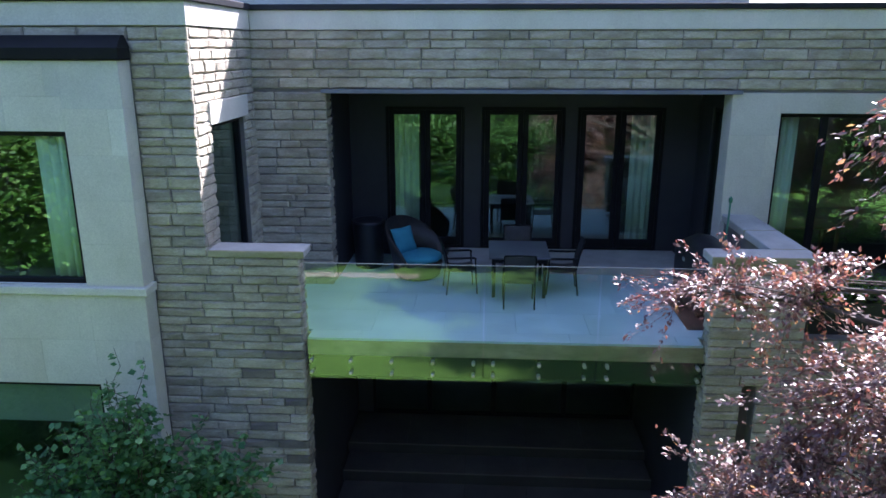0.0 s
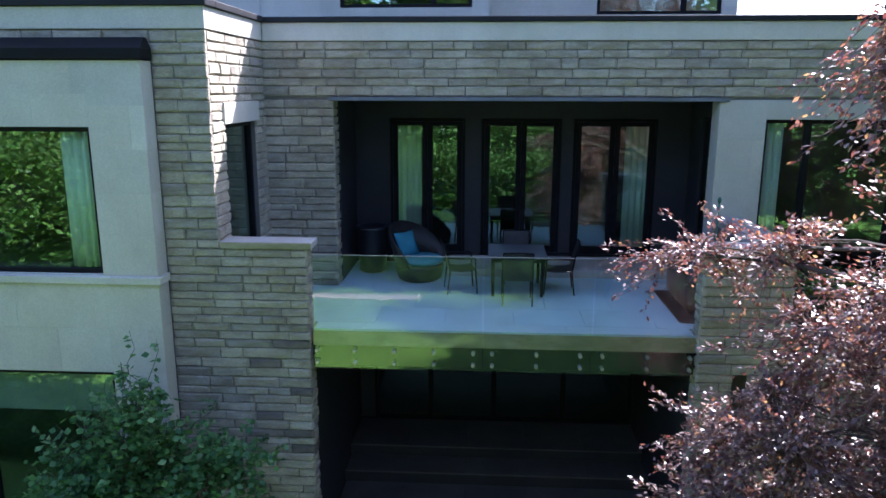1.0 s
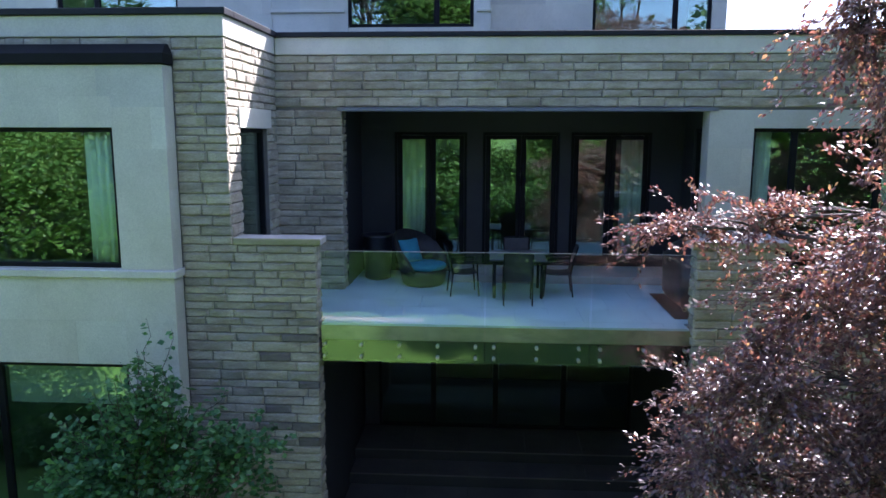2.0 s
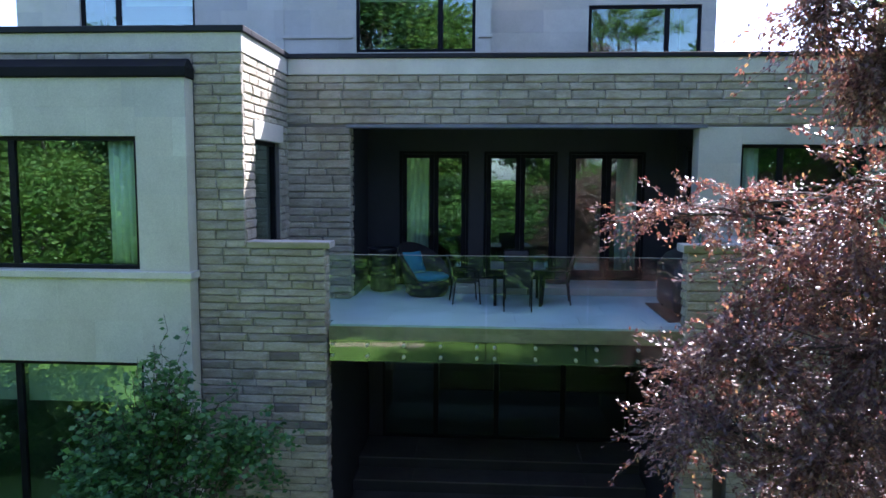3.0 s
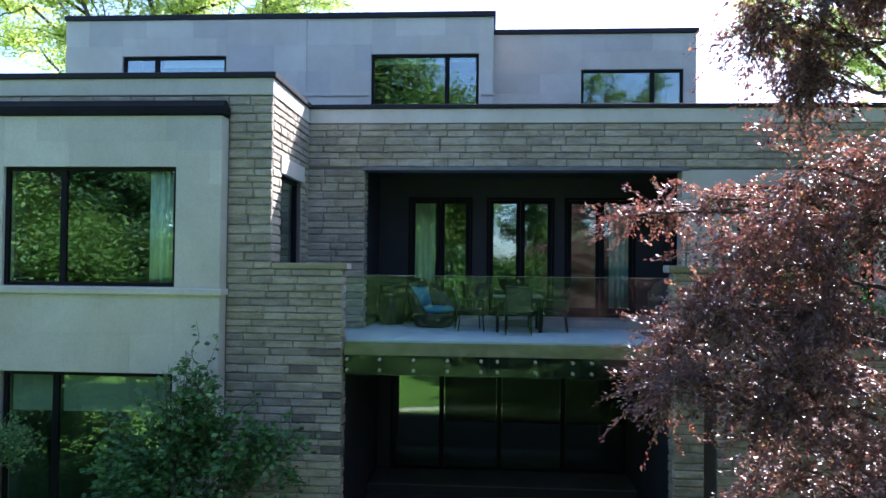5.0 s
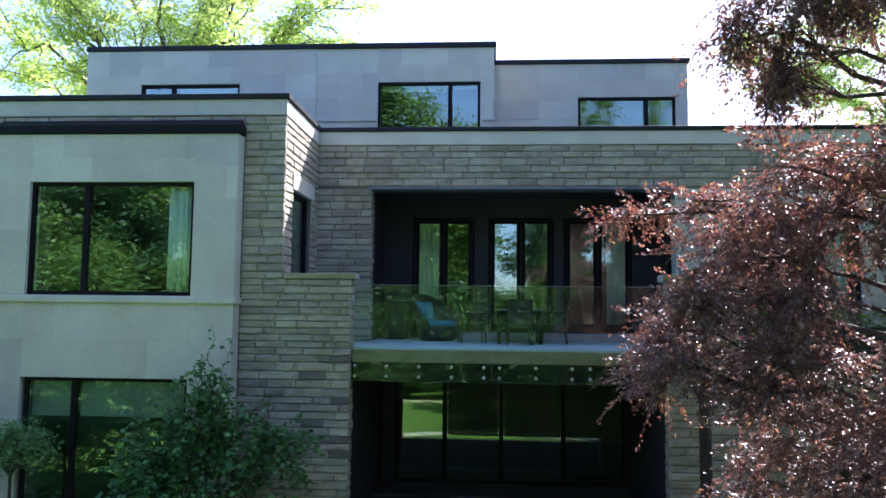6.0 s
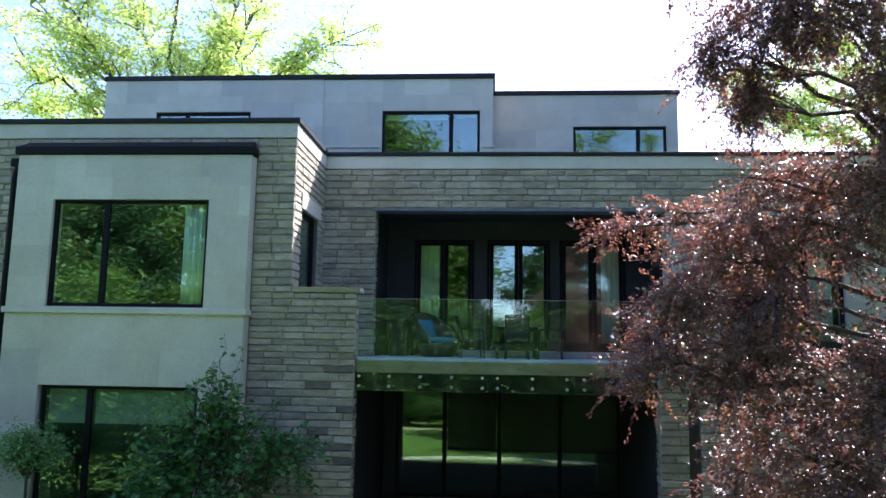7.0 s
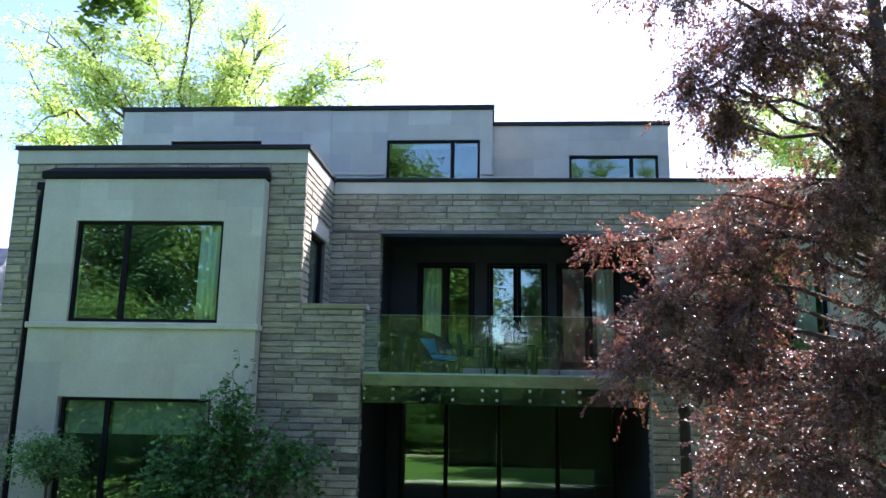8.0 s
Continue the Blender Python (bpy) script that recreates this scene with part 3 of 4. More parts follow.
wall_upper_right = structure("wall_upper_right", boxes(
    (0.65, 2.92, UP2 + 0.02, UP2 + 0.3, 7.8, 10.55), (5.5, 5.8, UP2 + 0.02, UP2 + 0.3, 7.8, 10.55), (2.92, 5.5, UP2 + 0.02, UP2 + 0.3, 9.63, 10.55), (2.92, 5.5, UP2 + 0.02, UP2 + 0.3, 7.8, 8.35),
    (5.5, 5.8, UP2 + 0.3, 20.0, 7.8, 10.55), (0.65, 5.5, 19.7, 20.0, 7.8, 10.55)), LIME, "set-back upper wall clad in pale limestone slabs")
structure("roof_upper", boxes((-10.0, 0.62, UP1 + 0.1, 20.0, 10.55, 10.61), (0.62, 5.75, UP2 + 0.1, 20.0, 10.5, 10.56)), COPING, "flat dark roof of the upper storey", "roof")
structure("coping_upper", boxes((-10.09, 0.72, UP1 - 0.06, UP1 + 0.3, 10.6, 10.73), (-10.09, -9.7, UP1 + 0.3, 20.0, 10.6, 10.73), (0.32, 0.72, UP1 + 0.3, 20.0, 10.6, 10.73), bevel=0.01), COPING, "black metal coping on the upper roof", "coping")
structure("coping_upper_right", boxes((0.72, 5.88, UP2 - 0.06, UP2 + 0.3, 10.55, 10.67), (5.5, 5.88, UP2 + 0.3, 20.0, 10.55, 10.67), bevel=0.01), COPING, "black metal coping on the upper roof", "coping")
structure("trim_string", boxes((-3.95, -2.38, UP1 - 0.04, UP1 + 0.01, 8.68, 8.74), (0.39, 0.69, UP1 - 0.04, UP1 + 0.01, 8.68, 8.74), bevel=0.006), LIME, "thin pale limestone string course", "band")
window("window_6", -8.58, -5.93, UP1 + 0.04, 8.35, 9.7, [-7.72], "wide black-framed window of the upper storey")
window("window_7", -2.31, 0.32, UP1 + 0.04, 8.38, 9.71, [-0.45], "wide black-framed window of the upper storey")
window("window_8", 2.92, 5.5, UP2 + 0.04, 8.35, 9.63, [4.73], "wide black-framed window of the upper storey")
for x0, x1, y, z0, z1 in ((-2.2, -0.55, UP1 + 0.17, 9.5, 9.66), (-0.35, 0.22, UP1 + 0.17, 9.55, 9.66), (-7.6, -6.0, UP1 + 0.17, 9.45, 9.66)):
    solid("roller_blind", boxes((x0, x1, y, y + 0.006, z0, z1)), BLIND, "pale roller blind rolled almost up", "blind", "roller blinds")
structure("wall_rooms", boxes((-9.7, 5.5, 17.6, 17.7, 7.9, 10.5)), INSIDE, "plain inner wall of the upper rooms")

# ---- balcony furniture ----
def dining_chair(at):
    c = thing("dining_chair", "dark metal armchair with a woven sling seat at the table", "chair", at, "chairs round the table")
    for sx in (-0.25, 0.25):
        bm = bmesh.new()
        add_tube(bm, [(sx, -0.27, 0), (sx, -0.24, 0.4), (sx, -0.23, 0.64)], [0.013, 0.015, 0.015], 8)
        part("leg", bm, BLACK, c)
        bm = bmesh.new()
        add_tube(bm, [(sx, 0.27, 0), (sx, 0.22, 0.42), (sx, 0.27, 0.7), (sx, 0.34, 0.93)], [0.013, 0.015, 0.015, 0.014], 8)
        part("leg", bm, BLACK, c)
        bm = bmesh.new()
        add_tube(bm, [(sx, -0.25, 0.63), (sx, -0.2, 0.655), (sx, 0.1, 0.655), (sx, 0.26, 0.66)], [0.016, 0.02, 0.02, 0.015], 8)
        part("armrest", bm, BLACK, c)
    bm = bmesh.new()
    cols = [[bm.verts.new((x, y, 0.43 - 0.025 * math.sin(math.pi * (y + 0.24) / 0.46) + d)) for d in (0, 0.018) for x in (-0.245, 0.245)] for y in (-0.24, -0.12, 0.0, 0.12, 0.22)]
    for a, b in zip(cols, cols[1:]):
        for i, j in ((0, 1), (1, 3), (3, 2), (2, 0)):
            bm.faces.new((a[i], b[i], b[j], a[j]))
    bm.faces.new([cols[0][i] for i in (0, 1, 3, 2)])
    bm.faces.new([cols[-1][i] for i in (0, 2, 3, 1)])
    part("seat", bm, WICKER, c)
    bm = bmesh.new()
    cols = [[bm.verts.new((x, y + d, z)) for d in (0, 0.018) for x in (-0.235, 0.235)] for y, z in ((0.215, 0.44), (0.235, 0.56), (0.265, 0.7), (0.3, 0.82), (0.335, 0.92))]
    for a, b in zip(cols, cols[1:]):
        for i, j in ((0, 1), (1, 3), (3, 2), (2, 0)):
            bm.faces.new((a[i], b[i], b[j], a[j]))
    bm.faces.new([cols[0][i] for i in (0, 1, 3, 2)])
    bm.faces.new([cols[-1][i] for i in (0, 2, 3, 1)])
    part("backrest", bm, WICKER, c)
    bm = bmesh.new()
    add_tube(bm, [(-0.25, 0.34, 0.93), (0, 0.36, 0.945), (0.25, 0.34, 0.93)], [0.015] * 3, 8)
    part("top_rail", bm, BLACK, c)
    return c


chair = dining_chair(pose(1.2, 11.62, FLOOR2, 0, 0, 180))
copy_thing(chair, pose(0.20, 12.30, FLOOR2, 0, 0, 100))
copy_thing(chair, pose(1.98, 12.35, FLOOR2, 0, 0, -92))
copy_thing(chair, pose(1.25, 13.0, FLOOR2, 0, 0, 2))

table = thing("dining_table", "dark grey square dining table on the balcony", "table", pose(1.22, 12.42, FLOOR2))
part("tabletop", boxes((-0.52, 0.52, -0.56, 0.56, 0.70, 0.735), bevel=0.008), TABLE, table)
part("apron", boxes((-0.46, 0.46, -0.50, -0.47, 0.62, 0.70), (-0.46, 0.46, 0.47, 0.50, 0.62, 0.70), (-0.46, -0.43, -0.47, 0.47, 0.62, 0.70), (0.43, 0.46, -0.47, 0.47, 0.62, 0.70)), BLACK, table)
for sx in (-0.43, 0.43):
    for sy in (-0.47, 0.47):
        part("leg", boxes((sx - 0.028, sx + 0.028, sy - 0.028, sy + 0.028, 0, 0.62), bevel=0.004), BLACK, table)

# round wicker armchair with teal cushions
arm = thing("wicker_armchair", "round black wicker armchair with teal cushions", "armchair", pose(-0.62, 13.1, FLOOR2, 0, 0, 55))
bm = bmesh.new()
add_lathe(bm, [(0.36, 0), (0.42, 0.05), (0.45, 0.16), (0.47, 0.28), (0.44, 0.33), (0.1, 0.32)], 28)
part("base", bm, WICKER, arm, smooth=True)
bm = bmesh.new()
shell = []
for i in range(25):
    a = radians(-20 + 220 * i / 24)
    h = 0.36 + 0.70 * math.sin(math.pi * i / 24) ** 0.7
    shell.append([bm.verts.new((r * math.cos(a), r * math.sin(a), z)) for r, z in ((0.46, 0.27), (0.55, 0.27 + 0.55 * (h - 0.27)), (0.60, h), (0.56, h + 0.02), (0.50, 0.3 + 0.5 * (h - 0.27)), (0.41, 0.29))])
for a, b in zip(shell, shell[1:]):
    for i in range(6):
        bm.faces.new((a[i], b[i], b[(i + 1) % 6], a[(i + 1) % 6]))
bm.faces.new(shell[0])
bm.faces.new(shell[-1][::-1])
part("backrest", bm, WICKER, arm, smooth=True)
bm = bmesh.new()
add_lathe(bm, [(0.05, 0.325), (0.38, 0.33), (0.43, 0.37), (0.42, 0.42), (0.36, 0.455), (0.05, 0.465)], 28, 0, -0.04)
part("seat_cushion", bm, TEAL, arm, "round teal canvas cushion", smooth=True)
pil = thing("throw_pillow", "square teal pillow leaning in the wicker chair", "pillow", pose(-0.88, 13.2, FLOOR2 + 0.66, 66, 0, 48))
bm = bmesh.new()
G = 8
top = [[None] * (G + 1) for _ in range(G + 1)]
low = [[None] * (G + 1) for _ in range(G + 1)]
for i in range(G + 1):
    for j in range(G + 1):
        u, v = 2 * i / G - 1, 2 * j / G - 1
        t = 0.085 * max(0.0, (1 - u * u) * (1 - v * v)) ** 0.5
        k = 1 - 0.07 * (1 - abs(u * v))
        top[i][j] = bm.verts.new((0.25 * u * k, 0.25 * v * k, t + 0.004))
        low[i][j] = bm.verts.new((0.25 * u * k, 0.25 * v * k, -t - 0.004))
for i in range(G):
    for j in range(G):
        bm.faces.new((top[i][j], top[i + 1][j], top[i + 1][j + 1], top[i][j + 1]))
        bm.faces.new((low[i][j], low[i][j + 1], low[i + 1][j + 1], low[i + 1][j]))
for i in range(G):
    for a, b in (((i, 0), (i + 1, 0)), ((i + 1, G), (i, G)), ((0, i + 1), (0, i)), ((G, i), (G, i + 1))):
        bm.faces.new((top[a[0]][a[1]], low[a[0]][a[1]], low[b[0]][b[1]], top[b[0]][b[1]]))
part("cover", bm, TEAL, pil, smooth=True)

bm = bmesh.new()
add_lathe(bm, [(0.22, 0), (0.27, 0.03), (0.29, 0.5), (0.31, 0.86), (0.33, 0.88), (0.33, 0.93), (0.28, 0.93), (0.26, 0.86), (0.02, 0.85)], 28)
o = solid("planter", bm, VINYL, "tall round black planter beside the wicker chair", "planter", smooth=True)
o.location = (-1.62, 13.65, FLOOR2)

# covered barbecue against the low wall
bbq = thing("covered_grill", "barbecue grill under a black vinyl cover", "grill", pose(4.25, 11.7, FLOOR2))
bm = bmesh.new()
prof = [(-0.34, 0.10), (-0.36, 0.5), (-0.37, 0.86), (-0.33, 0.93), (-0.24, 1.08), (-0.05, 1.17), (0.14, 1.15), (0.28, 1.02), (0.33, 0.9), (0.34, 0.5), (0.33, 0.10)]
cols = []
for k in range(9):
    u = -1 + 2 * k / 8
    sh = 1 - 0.10 * abs(u) ** 4
    cols.append([bm.verts.new((px * sh + 0.008 * math.sin(9 * u + 7 * z), 0.72 * u, 0.1 + (z - 0.1) * (1 - 0.14 * abs(u) ** 3) if z > 0.9 else z)) for px, z in prof])
for a, b in zip(cols, cols[1:]):
    for i in range(len(prof)):
        j = (i + 1) % len(prof)
        bm.faces.new((a[i], b[i], b[j], a[j]))
bm.faces.new(cols[0])
bm.faces.new(cols[-1][::-1])
part("cover", bm, VINYL, bbq, smooth=True)
part("badge", boxes((-0.385, -0.365, -0.05, 0.05, 0.78, 0.84), bevel=0.004), BOLT, bbq, "small pale badge")
for sx in (-0.24, 0.24):
    for sy in (-0.55, 0.55):
        bm = bmesh.new()
        add_tube(bm, [(sx - 0.02, sy, 0.06), (sx + 0.02, sy, 0.06)], [0.06, 0.06], 14)
        part("caster", bm, BLACK, bbq)
solid("floor_mat", boxes((3.72, 4.6, 10.6, 12.5, FLOOR2 + 0.002, FLOOR2 + 0.012), bevel=0.003), VINYL, "flat black mat under the grill", "mat")

bm = bmesh.new()
add_tube(bm, [(4.48, 11.55, FLOOR2), (4.48, 11.6, 4.2), (4.52, 11.68, 4.95)], [0.018, 0.018, 0.016], 8)
add_lathe(bm, [(0.012, 4.95), (0.03, 4.97), (0.034, 5.02), (0.012, 5.06)], 10, 4.52, 11.68)
solid("garden_stake", bm, GREEN_PAINT, "thin green pole leaning behind the covered grill", "pole", smooth=True)

# neighbour's house, half hidden at the edge of the garden
nb = thing("neighbour_house", "brick house with a slate roof beyond the garden", "house", pose(-21.5, 21, GROUND))
part("wall", boxes((-6, 6, -5, 5, 0, 5.6)), STONE, nb)
bm = bmesh.new()
vs = [bm.verts.new(v) for v in ((-6.4, -5.4, 5.6), (6.4, -5.4, 5.6), (6.4, 5.4, 5.6), (-6.4, 5.4, 5.6), (-4, 0, 8.6), (4, 0, 8.6))]
for q in ((0, 1, 5, 4), (1, 2, 5), (2, 3, 4, 5), (3, 0, 4), (3, 2, 1, 0)):
    bm.faces.new([vs[i] for i in q])
part("roof", bm, SLATE, nb)

# planted trough on the terrace before the wide window
tr = thing("planter_trough", "long dark planter trough with low green plants", "planter", pose(7.2, 10.85, 3.17))
part("trough", boxes((-1.7, 1.7, -0.22, -0.18, 0, 0.5), (-1.7, 1.7, 0.18, 0.22, 0, 0.5), (-1.7, -1.66, -0.18, 0.18, 0, 0.5), (1.66, 1.7, -0.18, 0.18, 0, 0.5), (-1.66, 1.66, -0.18, 0.18, 0, 0.42)), VINYL, tr)

# ---- plants ----
def leaf_mesh(name, at, size, material, rng, aspect=0.55, flat=0.55, droop=0.25, along=None):
    """Many small folded leaf blades in one mesh; at: rows of places; along: the way their twigs run."""
    n = len(at)
    ang = rng.uniform(0, 2 * np.pi, n)
    d = np.stack([np.cos(ang), np.sin(ang), rng.normal(-droop, 0.4, n)], 1)
    if along is not None:
        d = d * 0.75 + along
    d /= np.linalg.norm(d, axis=1)[:, None]
    up = rng.normal(0, flat, (n, 3)) + np.array([0, 0, 1.0])
    side = np.cross(d, up)
    side /= np.linalg.norm(side, axis=1)[:, None] + 1e-9
    nrm = np.cross(side, d)
    s = size * rng.uniform(0.65, 1.3, n)[:, None]
    base, tip = at, at + d * s
    mid = at + d * s * 0.45 - nrm * s * 0.07
    l, r = mid + side * s * aspect * 0.5 + nrm * s * 0.12, mid - side * s * aspect * 0.5 + nrm * s * 0.12
    verts = np.stack([base, l, tip, r], 1).reshape(-1, 3)
    me = bpy.data.meshes.new(name)
    me.vertices.add(4 * n)
    me.vertices.foreach_set("co", verts.astype(np.float32).ravel())
    me.loops.add(4 * n)
    me.loops.foreach_set("vertex_index", np.arange(4 * n, dtype=np.int32))
    me.polygons.add(n)
    me.polygons.foreach_set("loop_start", np.arange(0, 4 * n, 4, dtype=np.int32))
    me.update(calc_edges=True)
    me.validate()
    me.materials.append(material)
    return me


def curve_to(a, b, sag, rng, n=7):
    a, b = np.array(a, float), np.array(b, float)
    t = np.linspace(0, 1, n)[:, None]
    p = a + (b - a) * t
    p[:, 2] += sag * np.sin(np.pi * t[:, 0])
    w = rng.normal(0, 0.03 * np.linalg.norm(b - a), (n, 3))
    w[0] = w[-1] = 0
    return p + w


def clump_points(rng, c, r, twigs, per_twig, length):
    """Leaf places along short twigs that start inside an ellipsoid and run outwards."""
    v = rng.normal(0, 1, (twigs, 3))
    v /= np.linalg.norm(v, axis=1)[:, None]
    start = np.array(c) + v * np.array(r) * rng.uniform(0.25, 1.0, twigs)[:, None]
    way = v * np.array([1, 1, 0.35]) + rng.normal(0, 0.35, (twigs, 3)) + np.array([0, 0, -0.12])
    way /= np.linalg.norm(way, axis=1)[:, None]
    t = rng.uniform(0, 1, (twigs, per_twig, 1))
    sag = np.zeros((1, 1, 3))
    sag[..., 2] = -0.25
    pts = start[:, None] + way[:, None] * t * length + sag * (t ** 2) * length
    pts = pts + rng.normal(0, 0.022, pts.shape)
    return pts.reshape(-1, 3), start


def spray_points(rng, c, r, sprays, leaves, size, twigs=5, hang=0.12):
    """Leaf places along the fanned, drooping twigs of sprays that fill an ellipsoid unevenly; the twigs' ways and lines too."""
    v = rng.normal(0, 1, (sprays, 3))
    v /= np.linalg.norm(v, axis=1)[:, None]
    start = np.array(c) + v * np.array(r) * (rng.uniform(0.15, 1.0, sprays) ** 0.6)[:, None]
    way = v * np.array([1, 1, 0.45]) + rng.normal(0, 0.4, (sprays, 3))
    way[:, 2] -= hang
    way /= np.linalg.norm(way, axis=1)[:, None]
    fan = way[:, None] + rng.normal(0, 1, (sprays, twigs, 3)) * np.array([0.5, 0.5, 0.22])
    fan /= np.linalg.norm(fan, axis=2)[..., None]
    length = size * rng.uniform(0.6, 1.35, (sprays, twigs, 1))
    root = start[:, None] - way[:, None] * size * 0.35 + rng.normal(0, 0.06, (sprays, twigs, 3))
    per = leaves // twigs
    t = rng.uniform(0.05, 1, (sprays, twigs, per, 1))
    sag = np.array([0, 0, -0.2])
    pts = root[:, :, None] + (fan[:, :, None] * t + sag * t ** 2) * length[:, :, None] * 1.35 + rng.normal(0, 0.02, (sprays, twigs, per, 3))
    ways = np.broadcast_to(fan[:, :, None], pts.shape)
    lines = np.stack([root + (fan * u + sag * u * u) * length * 1.35 for u in (0.0, 0.5, 1.0)], 2)
    return pts.reshape(-1, 3), ways.reshape(-1, 3), start, lines.reshape(-1, 3, 3)


def line_mesh(name, lines, radius, material):
    """Thin three-sided twigs along many short lines, in one mesh."""
    n, m = lines.shape[:2]
    d = lines[:, -1] - lines[:, 0]
    d /= np.linalg.norm(d, axis=1)[:, None]
    u = np.cross(d, (0.31, 0.17, 0.93))
    u /= np.linalg.norm(u, axis=1)[:, None]
    w = np.cross(d, u)
    verts = np.concatenate([(lines + (math.cos(a) * u + math.sin(a) * w)[:, None] * (radius * np.linspace(1, 0.4, m))[None, :, None])[:, :, None] for a in (0, 2.094, 4.189)], 2)
    k = np.arange(n)[:, None, None] * m * 3 + np.arange(m - 1)[None, :, None] * 3
    i0, i1 = np.array([0, 1, 2]), np.array([1, 2, 0])
    quads = np.stack([k + i0, k + i1, k + i1 + 3, k + i0 + 3], 3).reshape(-1, 4)
    me = bpy.data.meshes.new(name)
    me.from_pydata(verts.reshape(-1, 3).tolist(), [], quads.tolist())
    me.materials.append(material)
    return me


def copper_tree():
    rng = np.random.default_rng(11)
    t = thing("copper_beech", "copper-leaved tree with glossy dark purple foliage", "tree", pose(0, 0, 0))
    foot = (6.3, 4.9, GROUND - 0.1)
    bm = bmesh.new()
    add_tube(bm, [foot, (6.25, 4.9, 0.6), (6.1, 4.85, 2.2), (6.05, 4.8, 4.2), (6.0, 4.75, 6.2), (5.9, 4.7, 10.4)], [0.3, 0.22, 0.19, 0.16, 0.13, 0.04], 12)
    part("trunk", bm, BARK, t, smooth=True)
    skirt = [
        ((2.65, 5.1, 3.3), (0.45, 0.4, 0.28), 200), ((4.2, 6.0, 2.6), (0.6, 0.6, 0.8), 220), ((3.75, 4.8, 3.4), (0.75, 0.7, 0.65), 520),
        ((5.0, 4.3, 2.95), (0.95, 0.8, 0.9), 480), ((3.95, 5.8, 1.9), (0.45, 0.5, 0.5), 150), ((4.9, 5.0, 1.5), (0.9, 0.8, 0.9), 380),
        ((2.75, 5.6, 3.7), (0.3, 0.4, 0.22), 120), ((5.05, 3.9, 3.0), (0.32, 0.4, 0.6), 200), ((4.4, 4.6, 2.2), (0.9, 0.7, 0.6), 420),
        ((5.6, 4.2, 1.4), (0.9, 0.6, 0.9), 400), ((9.4, 5.2, 3.6), (1.4, 1.2, 1.5), 420), ((8.4, 5.4, 5.1), (1.2, 1.0, 1.2), 900), ((10.6, 4.6, 4.6), (1.5, 1.2, 1.7), 1200), ((9.2, 5.0, 1.8), (1.4, 1.0, 1.2), 900), ((11.2, 3.4, 1.7), (1.8, 1.4, 1.6), 1200)]
    middle = [
        ((2.7, 6.45, 5.26), (0.55, 0.25, 0.16), 110), ((3.35, 6.2, 5.42), (0.4, 0.35, 0.18), 80), ((3.85, 4.95, 5.65), (0.25, 0.3, 0.42), 80),
        ((4.75, 4.7, 5.7), (0.5, 0.5, 0.4), 150), ((3.75, 5.3, 4.6), (0.75, 0.7, 0.6), 420), ((4.9, 4.9, 5.1), (0.75, 0.75, 0.65), 340),
        ((3.1, 5.0, 4.1), (0.42, 0.5, 0.4), 260), ((5.0, 3.9, 5.25), (0.32, 0.4, 0.5), 130)]
    upper = [
        ((3.3, 4.45, 6.95), (0.26, 0.3, 0.42), 190), ((3.78, 4.5, 6.5), (0.15, 0.2, 0.42), 120), ((4.0, 4.3, 7.6), (0.6, 0.6, 0.6), 300), ((3.0, 4.3, 8.4), (0.55, 0.5, 0.3), 170),
        ((4.8, 4.4, 7.7), (0.9, 0.7, 0.7), 420), ((5.75, 4.6, 6.3), (0.5, 0.7, 0.9), 420), ((4.5, 4.7, 9.4), (1.3, 1.2, 0.7), 420),
        ((5.2, 4.9, 10.2), (1.5, 1.5, 0.6), 420), ((7.2, 5.2, 9.0), (1.5, 1.5, 1.3), 420), ((7.0, 4.6, 6.0), (1.1, 1.2, 1.2), 300),
        ((5.0, 3.9, 6.7), (0.32, 0.4, 0.8), 110), ((5.9, 4.6, 5.5), (0.45, 0.5, 1.4), 300), ((4.15, 4.8, 4.15), (0.5, 0.5, 0.38), 190), ((5.6, 4.3, 4.3), (0.35, 0.5, 0.5), 90),
        ((3.95, 5.0, 5.1), (0.5, 0.4, 0.4), 130), ((3.8, 4.4, 6.8), (0.3, 0.3, 0.6), 130), ((5.5, 4.5, 6.9), (0.35, 0.5, 0.8), 150)]
    hanging = [row[0] for row in upper]
    places, ways, twigs_at = [], [], []
    twig = bmesh.new()
    for c, r, twigs in (*skirt, *middle, *upper):
        p, w, starts, lines = spray_points(rng, c, r, max(6, int(twigs / 8.0)), 170, 0.42, hang=0.75 if c in hanging else 0.12)
        places.append(p)
        ways.append(w)
        twigs_at.append(lines)
        limbs = bmesh.new()
        root_z = min(max(c[2] - 0.9, 0.8), 9.4)
        limb = curve_to((6.1, 4.82, root_z), c, 0.25, rng)
        add_tube(limbs, limb, np.linspace(0.045, 0.014, 7), 7)
        part("limb", limbs, BARK, t, smooth=True)
        for q in starts[::2]:
            add_tube(twig, curve_to(limb[rng.integers(4, 7)], q, 0.06, rng, 4), [0.012, 0.009, 0.006, 0.003], 4)
    tagged(part("branch", twig, BARK, t), kind="stuff")
    for c, r, n in (((6.3, 4.8, 9.4), (2.1, 1.6, 0.8), 130), ((7.2, 5.0, 8.0), (1.6, 1.5, 1.2), 90)):
        p, w, _, lines = spray_points(rng, c, r, n, 120, 0.7)
        places.append(p)
        ways.append(w)
        twigs_at.append(lines)
    o = new("twig", line_mesh("twig", np.concatenate(twigs_at), 0.004, TWIG))
    o.parent = t
    tagged(o, kind="stuff")
    o = new("crown", leaf_mesh("crown", np.concatenate(places), 0.053, PURPLE, rng, 0.5, 0.40, 0.15, np.concatenate(ways)))
    o.parent = t
    return t


copper_tree()


